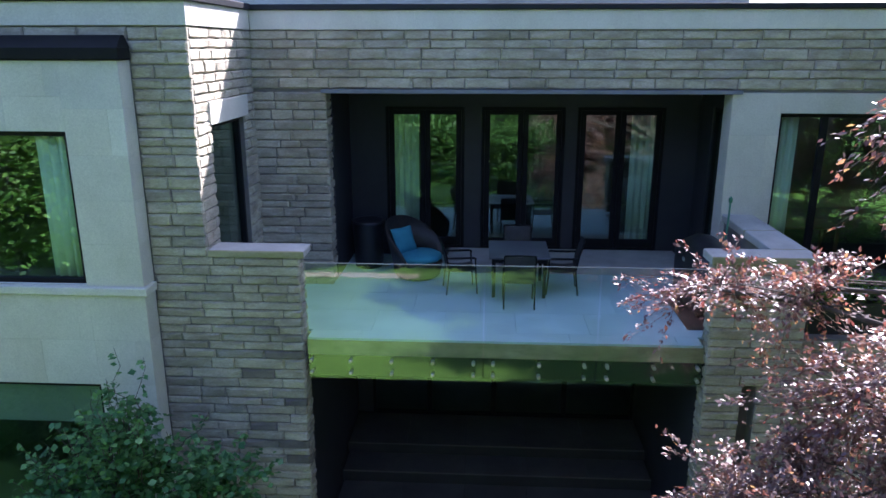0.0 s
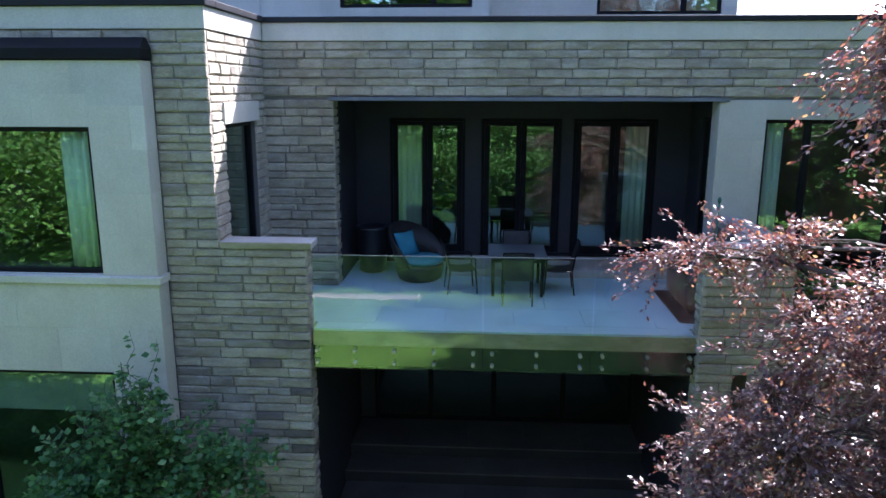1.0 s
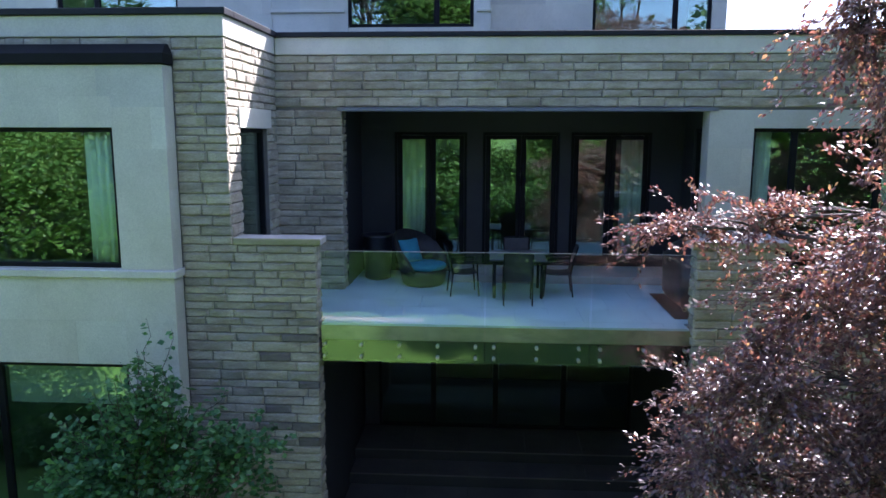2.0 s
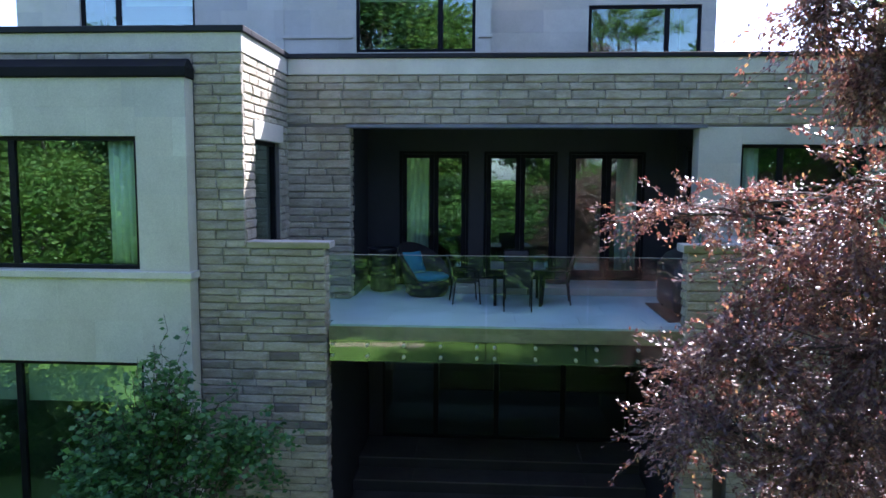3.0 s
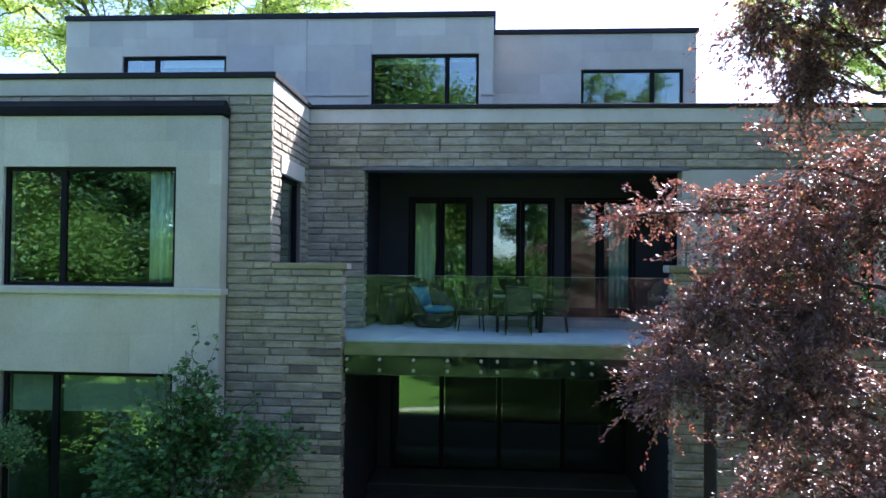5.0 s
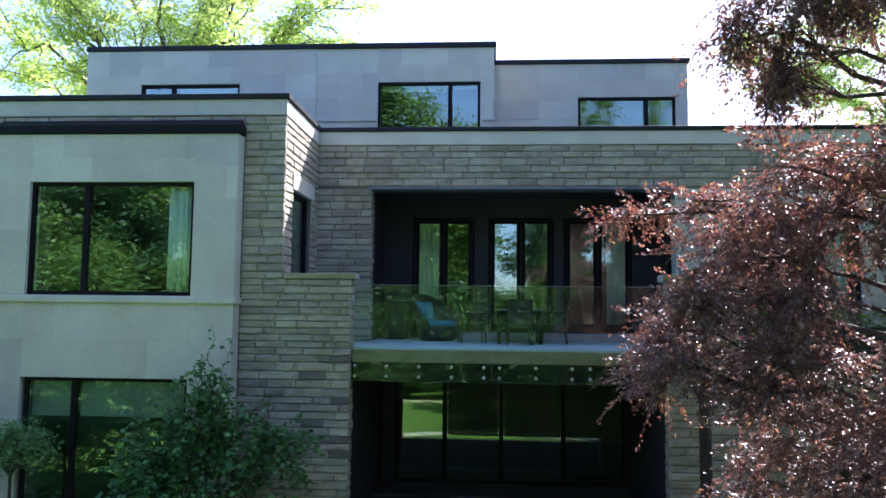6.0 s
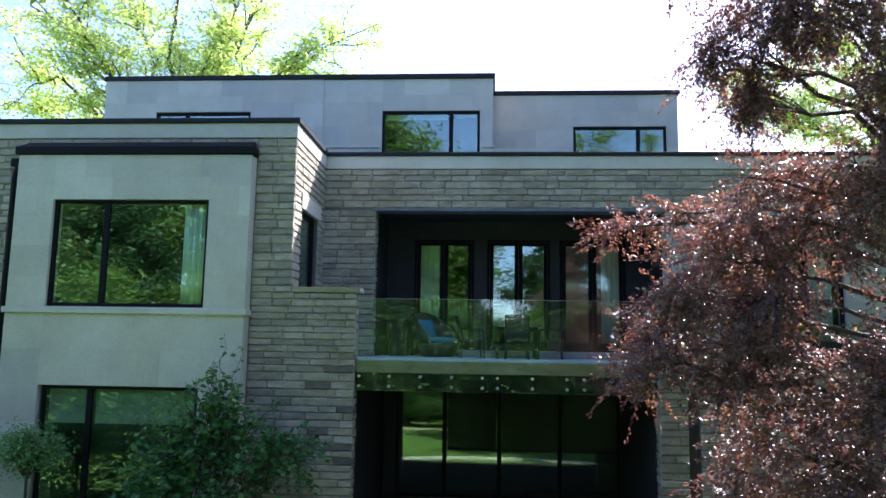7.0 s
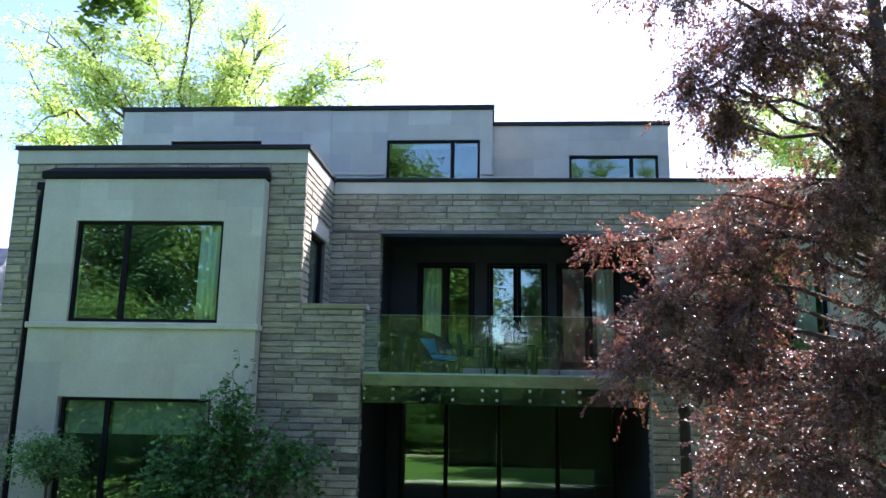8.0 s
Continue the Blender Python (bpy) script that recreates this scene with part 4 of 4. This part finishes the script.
def shrub(name, label, stems, clumps, leaf, size, seed, material, shoots=(), fork=None):
    rng = np.random.default_rng(seed)
    t = thing(name, label, "shrub", pose(0, 0, 0))
    bm = bmesh.new()
    places = []
    if fork:
        add_tube(bm, [(stems[0][0], stems[0][1], GROUND - 0.05), (stems[0][0] + 0.02, stems[0][1], 0.5 * (GROUND + fork)), (stems[0][0], stems[0][1], fork)], [0.035, 0.03, 0.025], 8)
    for c, r, twigs in clumps:
        p, starts = clump_points(rng, c, r, twigs, leaf, 0.4)
        places.append(p)
        for q in starts[::14]:
            s = stems[rng.integers(len(stems))]
            add_tube(bm, curve_to((s[0], s[1], fork or GROUND - 0.05), q, 0.1, rng, 5), [0.022, 0.018, 0.013, 0.008, 0.003], 5)
    for s, tip in shoots:
        line = curve_to(s, tip, 0.0, rng, 9)
        add_tube(bm, line, np.linspace(0.012, 0.003, 9), 5)
        for k in range(30):
            u = k / 29
            q = line[min(int(u * 8), 7)] * (1 - (u * 8) % 1) + line[min(int(u * 8) + 1, 8)] * ((u * 8) % 1)
            places.append((q + rng.normal(0, 0.035 + 0.07 * (1 - u), 3))[None])
    part("branchwork", bm, BARK, t)
    o = new("foliage", leaf_mesh("foliage", np.concatenate(places), size, material, rng, 0.8, 0.6, 0.15))
    o.parent = t
    return t


shoot_rng = random.Random(9)
SHOOTS = []
for k in range(44):
    sx = shoot_rng.uniform(-5.6, -3.3)
    SHOOTS.append(((sx * 0.5 - 2.2, 8.6, 1.2), (sx + shoot_rng.uniform(-0.15, 0.15), 8.6 + shoot_rng.uniform(-0.4, 0.35), 2.95 - 0.75 * abs(sx + 4.2) + shoot_rng.uniform(-0.5, 0.25))))
shrub("garden_shrub", "large leafy green shrub with tall upright shoots", [(-4.5, 8.7), (-4.2, 8.6), (-4.8, 8.5)],
      [((-4.5, 8.6, 0.9), (1.1, 0.6, 0.9), 290), ((-5.1, 8.4, 1.0), (0.6, 0.5, 0.6), 110), ((-3.5, 8.75, 1.6), (0.55, 0.4, 0.55), 95), ((-4.3, 8.65, 1.85), (0.5, 0.4, 0.5), 90), ((-4.15, 8.6, 2.5), (0.22, 0.2, 0.4), 34), ((-5.5, 8.3, 0.5), (0.5, 0.5, 0.6), 90), ((-3.0, 8.85, 1.5), (0.45, 0.35, 0.6), 80)],
      10, 0.105, 5, SHRUB, SHOOTS + [((-4.2, 8.6, 1.9), (-4.13, 8.53, 3.62)), ((-4.1, 8.65, 1.9), (-3.86, 8.72, 3.42)), ((-4.5, 8.6, 1.9), (-4.75, 8.9, 2.85)), ((-3.7, 8.7, 1.8), (-3.1, 8.85, 2.55)), ((-4.25, 8.6, 1.9), (-4.3, 8.6, 3.05))])
shrub("small_tree", "small round-headed green tree on a thin stem", [(-7.75, 8.8)],
      [((-7.65, 8.8, 1.55), (0.42, 0.42, 0.32), 230), ((-8.05, 8.7, 1.5), (0.42, 0.4, 0.32), 170)], 12, 0.055, 8, PALE_GREEN, fork=0.95)


def grow(rng, bm, at, way, length, radius, level, tips, splay=0.72):
    n = 5
    line = [np.array(at, float)]
    w = np.array(way, float)
    for k in range(n):
        w = w + rng.normal(0, 0.13, 3) + np.array([0, 0, 0.03])
        w /= np.linalg.norm(w)
        line.append(line[-1] + w * length / n)
    add_tube(bm, line, np.linspace(radius, radius * 0.55, n + 1), 7 if level > 1 else 4)
    if level == 0:
        tips += line[2:]
        return
    if level == 1:
        tips += line[3:]
    for k in range(rng.integers(3, 5)):
        at2 = line[rng.integers(2, n + 1)]
        v = rng.normal(0, 1, 3)
        v -= v.dot(w) * w
        v /= np.linalg.norm(v)
        grow(rng, bm, at2, w * 0.75 + v * splay, length * rng.uniform(0.55, 0.78), radius * 0.5, level - 1, tips, splay)


def garden_tree(name, label, at, height, seed, material, leaves, size, spread=0.9, levels=4, lean=0.0, bole=0.42, splay=0.72, girth=0.018):
    rng = np.random.default_rng(seed)
    t = thing(name, label, "tree", pose(at[0], at[1], GROUND - 0.1))
    bm = bmesh.new()
    tips = []
    grow(rng, bm, (0, 0, 0), (lean, 0, 1), height * bole, height * girth, levels, tips, splay)
    part("trunk", bm, BARK, t, smooth=True)
    tips = np.array(tips)
    pick = tips[rng.integers(0, len(tips), leaves)]
    o = new("crown", leaf_mesh("crown", pick + rng.normal(0, spread, (leaves, 3)) * np.array([1, 1, 0.6]), size, material, rng, 0.6, 0.8, 0.15))
    o.parent = t
    return t


# behind the house, lit from behind
def airy_tree(at, fork, reach, seed, size, material=LOCUST, name="locust_tree", label="tall airy tree with bright yellow-green leaves"):
    """A wide tree of thin limbs that fan out of one fork and carry flat, airy sprays of small leaves."""
    rng = np.random.default_rng(seed)
    t = thing(name, label, "tree", pose(at[0], at[1], GROUND - 0.1))
    bm = bmesh.new()
    top = np.array([0, 0, fork])
    add_tube(bm, curve_to((0, 0, 0), top, 0.0, rng, 6), np.linspace(0.42, 0.26, 6), 12)
    part("trunk", bm, BARK, t, smooth=True)
    leaves = []
    lines = []
    for way in reach:
        bm = bmesh.new()
        limb = curve_to(top - np.array([0, 0, rng.uniform(0, 1.5)]), top + np.array(way), 0.6, rng, 10)
        add_tube(bm, limb, np.linspace(0.15, 0.03, 10), 8)
        for k in range(13):
            u = rng.uniform(0.3, 1.0) * 9
            a = limb[int(u)] + (limb[min(int(u) + 1, 9)] - limb[int(u)]) * (u % 1)
            out = np.array(way) / np.linalg.norm(way) + rng.normal(0, 0.65, 3) + np.array([0, 0, 0.12])
            bough = curve_to(a, a + out / np.linalg.norm(out) * rng.uniform(1.6, 3.6), 0.2, rng, 6)
            add_tube(bm, bough, np.linspace(0.045, 0.01, 6), 5)
            for b in range(9):
                q = bough[rng.integers(1, 6)]
                e = rng.normal(0, 1, 3) * np.array([0.85, 0.85, 0.3])
                lines.append(np.stack([q, q + 0.5 * e, q + e]))
                n = 40
                leaves.append(q + e * rng.uniform(0.1, 1.1, (n, 1)) + rng.normal(0, 1, (n, 3)) * np.array([0.3, 0.3, 0.12]))
        part("limb", bm, BARK, t, smooth=True)
    o = new("twig", line_mesh("twig", np.array(lines), 0.012, BARK))
    o.parent = t
    tagged(o, kind="stuff")
    o = new("crown", leaf_mesh("crown", np.concatenate(leaves), size, material, rng, 0.5, 0.8, 0.15))
    o.parent = t


airy_tree((-15.8, 31), 12.5, [(-9.2, 0, 7), (-7.5, -1, 10.5), (-3.5, 1.5, 12), (0.3, -0.5, 13), (3.2, 1, 12), (5.5, -1, 10), (8.6, 0.5, 7.5), (-8, 2, 4.5), (1, 3, 9), (7, -1.5, 5.5), (-4.5, -2, 8)], 24, 0.2)
airy_tree((24, 36), 14.0, [(-9, 0, 4), (-8, 1, 7), (-6, 0, 3), (-4, 1, 9), (0, 0, 10), (5, 1, 7)], 22, 0.2)
# across the lawn, seen in the window glass
airy_tree((11.5, -31), 13.5, [(-6, 0, 7), (-3, 1, 10), (0, -1, 11), (4, 0, 9), (-5, -1, 4)], 61, 0.22, GREEN, "thin_tree", "tall thin-crowned green tree beyond the lawn")
ta = garden_tree("garden_tree", "broad leafy green tree beyond the lawn", (-24, -17), 15, 31, GREEN, 22000, 0.36, 0.8)
tagged(ta, group="trees across the lawn")
tb2 = garden_tree("garden_tree", "broad leafy green tree beyond the lawn", (-11.8, -25), 27, 32, GREEN, 22000, 0.36, 0.8)
tagged(tb2, group="trees across the lawn")
td = garden_tree("garden_tree", "broad deep green tree beyond the lawn", (-27, -5), 16, 33, DEEP_GREEN, 26000, 0.3, 0.5)
tagged(td, group="trees across the lawn")
# first two: added out of view on the right, to shade the lawn there
for i, (x, y, r, k) in enumerate(((13.5, 7.5, 140, 1.15), (17.5, 0.5, 33, 1.2), (-34, -12, 41, 1.1), (-31, -26, 130, 1.3), (-17, -34, 201, 1.3), (13.0, -24, 80, 0.85), (-11.0, -22, 255, 1.2), (15, -33, 80, 0.8), (22, -27, 161, 1.2), (30, -16, 250, 1.1), (-16, -5, 301, 0.62), (-20, -9, 11, 0.75), (-13.5, -11, 75, 0.6), (-23, -3, 190, 0.7),
                   (-4.5, -14, 20, 0.36), (-1.8, -15.5, 110, 0.42), (6.6, -15, 333, 0.62), (8.5, -14, 64, 0.5), (-8.0, -14.5, 145, 0.48), (11.5, -10, 17, 0.5), (-5.6, -22, 60, 0.95), (9.2, -24, 210, 0.9), (-6.0, -27, 290, 0.9), (-8.4, -31, 130, 1.5))):
    o = copy_thing((ta, td)[i % 2], pose(x, y, GROUND - 0.1, 0, 0, r))
    o.scale = (k, k, k)

bush = garden_tree("garden_bush", "tall dense green bush across the lawn", (-3.4, -9.9), 12, 35, BUSH, 18000, 0.22, 0.6, levels=3, bole=0.22, splay=0.9)
tagged(bush, group="bushes across the lawn")
for x, y, r, k in ((0.2, -11.6, 40, 0.85), (3.4, -11.2, 100, 0.9), (-6.2, -10.1, 200, 1.05), (-8.6, -9.6, 75, 0.8), (-4.6, -7.6, 15, 0.5), (-7.0, -7.5, 120, 0.5), (-1.6, -15.5, 300, 1.35), (1.8, -16, 66, 0.75), (5.2, -15, 10, 1.3), (-4.6, -16, 128, 1.4), (7.2, -12, 300, 0.9), (-11.0, -10, 150, 1.1), (-13.0, -5.0, 20, 1.0)):
    o = copy_thing(bush, pose(x, y, GROUND - 0.1, 0, 0, r))
    o.scale = (k, k, k)

# low bushes along the far edge of the lawn, behind a gravel strip
for k in range(13):
    s = 0.25 + 0.09 * math.sin(k * 2.7) ** 2
    o = copy_thing(bush, pose(-7.2 + 1.15 * k, -6.9 + 0.35 * math.sin(k * 1.9), GROUND - 0.04, 0, 0, 47 * k))
    o.scale = (s, s, s)

bm = bmesh.new()
edge = [[bm.verts.new((-7.0 + 0.25 * k, y + 0.07 * math.sin(k * 1.7 + y), z)) for y, z in ((-5.95, GROUND - 0.05), (-5.95, GROUND + 0.03), (-5.45, GROUND + 0.03), (-5.45, GROUND - 0.05))] for k in range(22)]
for a, b in zip(edge, edge[1:]):
    for i in range(3):
        bm.faces.new((a[i], b[i], b[i + 1], a[i + 1]))
structure("gravel_strip", bm, SAND, "pale gravel strip between the lawn and the bushes", "path")

pt = np.random.default_rng(91)
pp = pt.uniform((-1.6, -0.2, 0.42), (1.6, 0.2, 0.85), (1600, 3))
o = new("foliage", leaf_mesh("foliage", pp, 0.09, GREEN, pt, 0.5, 0.6, -0.2))
o.parent = tr
tagged(o, kind="stuff")

# tall hedge that closes the garden across the lawn
rng = np.random.default_rng(56)
fp = rng.uniform((-34, -21.5, GROUND), (34, -19.5, 4.2), (26000, 3))
fp[:, 2] *= 1.0 + 0.22 * np.sin(fp[:, 0] * 0.9) + 0.12 * np.sin(fp[:, 0] * 2.3)
tagged(new("hedge", leaf_mesh("hedge", fp, 0.34, BUSH, rng, 0.6, 0.8, 0.1)), "tall green hedge across the lawn", "hedge", kind="stuff")

# hedge in the house's shade, added unseen to hide sunlit lawn from the door glass
rng = np.random.default_rng(55)
hp = rng.uniform((-17, 5.4, GROUND), (-7.5, 6.5, 1.5), (30000, 3))
hp[:, 2] += 0.12 * np.sin(hp[:, 0] * 5) + rng.normal(0, 0.05, 30000)
tagged(new("hedge", leaf_mesh("hedge", hp, 0.1, SHRUB, rng, 0.6, 0.7, 0.1)), "unseen dense green hedge that darkens the garden door's reflection", "hedge", kind="stuff")

# leafy branch that hangs in over the lawn
rng = np.random.default_rng(77)
br = thing("hanging_branch_tree", "tall green tree with a low hanging leafy branch", "tree", pose(0, 0, 0))
bm = bmesh.new()
add_tube(bm, [(-8.6, 0.4, GROUND - 0.1), (-8.5, 0.4, 2.0), (-8.3, 0.45, 5.0), (-8.0, 0.5, 8.2)], [0.26, 0.21, 0.18, 0.13], 10)
add_tube(bm, curve_to((-8.2, 0.5, 6.6), (-2.85, 1.0, 6.6), 1.5, rng, 9), np.linspace(0.09, 0.012, 9), 7)
part("trunk", bm, BARK, br, smooth=True)
pl = [clump_points(rng, c, r, n, 10, 0.3)[0] for c, r, n in (((-2.8, 1.0, 6.5), (0.12, 0.2, 0.1), 40), ((-4.6, 0.9, 8.0), (0.6, 0.5, 0.3), 120), ((-6.5, 0.6, 8.0), (1.2, 1.2, 0.8), 260), ((-8.0, 0.5, 9.0), (1.6, 1.6, 1.2), 420))]
o = new("crown", leaf_mesh("crown", np.concatenate(pl), 0.1, GREEN, rng, 0.7, 0.5, 0.3))
o.parent = br

# ---- stones, slabs and pavers ----
def stone_mesh(k):
    """A split-faced stone, one unit long, deep and high, its face to -y."""
    r = random.Random(100 + k)
    bm = bmesh.new()
    xs, zs = (0.0, 0.06, 0.36, 0.68, 0.94, 1.0), (0.0, 0.14, 0.84, 1.0)
    face = []
    for j, z in enumerate(zs):
        row = []
        for i, x in enumerate(xs):
            rim = i in (0, len(xs) - 1) or j in (0, len(zs) - 1)
            y = 0.30 + r.uniform(0, 0.1) if rim else r.uniform(-0.16, 0.16)
            jx, jz = (r.uniform(-0.008, 0.008), r.uniform(-0.03, 0.03)) if rim else (r.uniform(-0.05, 0.05), r.uniform(-0.05, 0.05))
            row.append(bm.verts.new((x + jx, y, z + jz)))
        face.append(row)
    for a, b in zip(face, face[1:]):
        for i in range(len(xs) - 1):
            bm.faces.new((a[i], a[i + 1], b[i + 1], b[i]))
    back = [bm.verts.new((x, 1.0, z)) for x, z in ((0, 0), (1, 0), (1, 1), (0, 1))]
    bm.faces.new([back[1], back[0]] + face[0])
    bm.faces.new([back[3], back[2]] + face[-1][::-1])
    bm.faces.new([back[0], back[3]] + [row[0] for row in face[::-1]])
    bm.faces.new([back[2], back[1]] + [row[-1] for row in face])
    return bm


STONES = [mesh_of("stone", stone_mesh(k), STONE) for k in range(12)]
STONES_DARK = [mesh_of("stone", stone_mesh(k + 40), STONE_DARK) for k in range(4)]
rnd = random.Random(4)


def place(name, mesh, parent, u, z, length, depth, height, plane, face):
    """A piece on a wall that faces the garden (face 'y'), to the right ('x') or to the left ('-x')."""
    o = new(name, mesh)
    o.parent = parent
    if face == "y":
        o.matrix_basis = Matrix.Translation((u, plane, z)) @ Matrix.Diagonal((length, depth, height, 1))
    elif face == "x":
        o.matrix_basis = Matrix.Translation((plane, u, z)) @ Matrix.Rotation(radians(90), 4, "Z") @ Matrix.Diagonal((length, depth, height, 1))
    else:
        o.matrix_basis = Matrix.Translation((plane, u + length, z)) @ Matrix.Rotation(radians(-90), 4, "Z") @ Matrix.Diagonal((length, depth, height, 1))
    return o


def lay_stones(parent, u0, u1, z0, z1, plane, face="y", course=0.155, low=0.3, high=0.78, dark=0.0):
    rows = max(1, round((z1 - z0) / course))
    hs = [rnd.uniform(0.74, 1.22) for _ in range(rows)]
    total = sum(hs)
    z = z0
    for h in hs:
        h *= (z1 - z0) / total
        u = u0
        while u < u1 - 0.01:
            n = rnd.uniform(low, high)
            if u1 - u - n < low * 0.6:
                n = u1 - u
            n = min(n, u1 - u)
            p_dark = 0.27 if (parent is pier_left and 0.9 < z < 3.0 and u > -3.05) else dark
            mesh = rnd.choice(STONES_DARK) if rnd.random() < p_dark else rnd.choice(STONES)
            place("stone", mesh, parent, u + 0.005, z + 0.006, n - 0.010, 0.075, h - 0.0105, plane + (-1 if face == "x" else 1) * rnd.uniform(-0.004, 0.012), face)
            u += n
        z += h


lay_stones(wall_left, -9.85, -8.97, GROUND, 7.6, FRONT, low=0.35, high=0.6)
lay_stones(wall_left, -8.97, -4.13, 7.30, 7.61, FRONT)
lay_stones(wall_left, -4.13, -3.32, 4.47, 7.61, FRONT, low=0.3, high=0.52)
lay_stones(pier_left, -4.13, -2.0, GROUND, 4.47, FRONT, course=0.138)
lay_stones(pier_left, 9.90, 10.2, 2.95, 4.47, -2.0, "x", low=0.3, high=0.31)
lay_stones(pier_left, 9.90, 10.2, GROUND, 2.9, -2.0, "x", low=0.35, high=0.7)
lay_stones(wall_side, 9.90, 12.5, 6.6, 7.61, -3.32, "x")
lay_stones(wall_side, 9.90, 10.44, 3.2, 6.6, -3.32, "x", low=0.22, high=0.5)
lay_stones(wall_side, 11.93, 12.5, 3.2, 6.6, -3.32, "x", low=0.22, high=0.5)
lay_stones(wall_main, -3.42, -2.08, 3.2, 6.62, MAIN, low=0.35, high=0.8)
lay_stones(wall_main, -3.42, 12.0, 6.67, 7.61, MAIN, course=0.16)
lay_stones(wall_main, 12.53, 12.85, 3.2, 6.62, -2.08, "x", low=0.3, high=0.33)
lay_stones(pier_right, 3.80, 5.1, 2.66, 4.47, FRONT)
lay_stones(pier_right, 3.80, 4.34, GROUND, 2.66, FRONT, low=0.25)
lay_stones(pier_right, 4.55, 5.1, GROUND, 2.66, FRONT, low=0.25)
lay_stones(pier_right, 9.90, 10.2, 2.95, 4.47, 3.80, "-x", low=0.3, high=0.31)
lay_stones(pier_right, 9.90, 10.2, GROUND, 2.9, 3.80, "-x", low=0.35, high=0.7)
lay_stones(wall_right, 5.1, 12.0, GROUND, 3.15, 10.4, course=0.17, low=0.45, high=0.85)

SLAB = mesh_of("slab", boxes((0, 1, 0, 1, 0, 1)), LIME)


def lay_slabs(parent, u0, u1, z0, z1, plane, face="y", wide=1.2, high=0.6, off=0.0, depth=0.03):
    rows = max(1, round((z1 - z0) / high))
    for j in range(rows):
        za, zb = z0 + (z1 - z0) * j / rows, z0 + (z1 - z0) * (j + 1) / rows
        u = u0
        first = True
        while u < u1 - 0.01:
            n = wide * (0.5 if (j % 2 and first) else 1.0) + off * first
            first = False
            if u1 - u - n < 0.2:
                n = u1 - u
            n = min(n, u1 - u)
            place("slab", SLAB, parent, u + 0.001, za + 0.001, n - 0.002, depth, zb - za - 0.002, plane + (-1 if face == "x" else 1) * rnd.uniform(0, 0.0015), face)
            u += n


for a, b in ((-8.95, -8.15), (-4.95, -4.13)):
    lay_slabs(wall_bay, a, b, 4.11, 7.18, BAY, high=0.61)
    lay_slabs(wall_bay, a, b, GROUND, 3.99, BAY, high=0.65)
lay_slabs(wall_bay, -8.15, -4.95, 2.6, 3.99, BAY, high=0.7)
lay_slabs(wall_bay, -8.15, -4.95, 6.27, 7.18, BAY, high=0.46)
lay_slabs(wall_bay, 9.535, 9.83, GROUND, 3.99, -4.13, "x", high=0.65)
lay_slabs(wall_bay, 9.535, 9.83, 4.11, 7.18, -4.13, "x", high=0.61)
lay_slabs(wall_upper, -10.05, -8.58, 8.0, 10.6, UP1 - 0.02, high=0.65, depth=0.05)
lay_slabs(wall_upper, -5.93, -3.92, 8.0, 10.6, UP1 - 0.02, high=0.65, depth=0.05)
lay_slabs(wall_upper, -3.92, -2.31, 8.0, 10.6, UP1, high=0.65)
lay_slabs(wall_upper, 0.32, 0.64, 8.0, 10.6, UP1, high=0.65)
lay_slabs(wall_upper, -8.58, -5.93, 9.7, 10.6, UP1 - 0.02, high=0.45, depth=0.05)
lay_slabs(wall_upper, -2.31, 0.32, 9.71, 10.6, UP1, high=0.45)
lay_slabs(wall_upper, UP1, 17.0, 8.0, 10.6, 0.67, "x", high=0.65)
lay_slabs(wall_upper_right, 0.68, 2.92, 8.0, 10.55, UP2, high=0.5)
lay_slabs(wall_upper_right, 5.5, 5.82, 8.0, 10.55, UP2, high=0.5)
lay_slabs(wall_upper_right, 2.92, 5.5, 9.63, 10.55, UP2, high=0.46)
lay_slabs(wall_pale, 4.64, 5.44, 3.2, 6.62, MAIN, high=0.68)
lay_slabs(wall_pale, 5.44, 8.56, 6.3, 6.62, MAIN, high=0.32, wide=1.8)
lay_slabs(wall_pale, 8.56, 12.0, FLOOR2, 6.62, MAIN)
lay_slabs(wall_pale, MAIN + 0.032, MAIN + 0.42, 3.2, 6.6, 4.64, "-x", high=0.68)

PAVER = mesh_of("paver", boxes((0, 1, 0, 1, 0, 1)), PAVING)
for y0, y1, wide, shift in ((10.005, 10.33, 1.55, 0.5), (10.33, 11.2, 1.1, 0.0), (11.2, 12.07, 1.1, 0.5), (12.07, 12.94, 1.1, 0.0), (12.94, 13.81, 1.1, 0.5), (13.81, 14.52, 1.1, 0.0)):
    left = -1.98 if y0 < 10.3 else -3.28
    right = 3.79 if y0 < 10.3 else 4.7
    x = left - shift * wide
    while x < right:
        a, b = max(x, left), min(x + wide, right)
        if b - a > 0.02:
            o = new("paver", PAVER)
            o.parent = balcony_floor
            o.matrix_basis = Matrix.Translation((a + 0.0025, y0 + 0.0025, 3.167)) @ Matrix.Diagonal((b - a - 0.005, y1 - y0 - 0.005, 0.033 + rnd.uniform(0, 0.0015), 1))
        x += wide
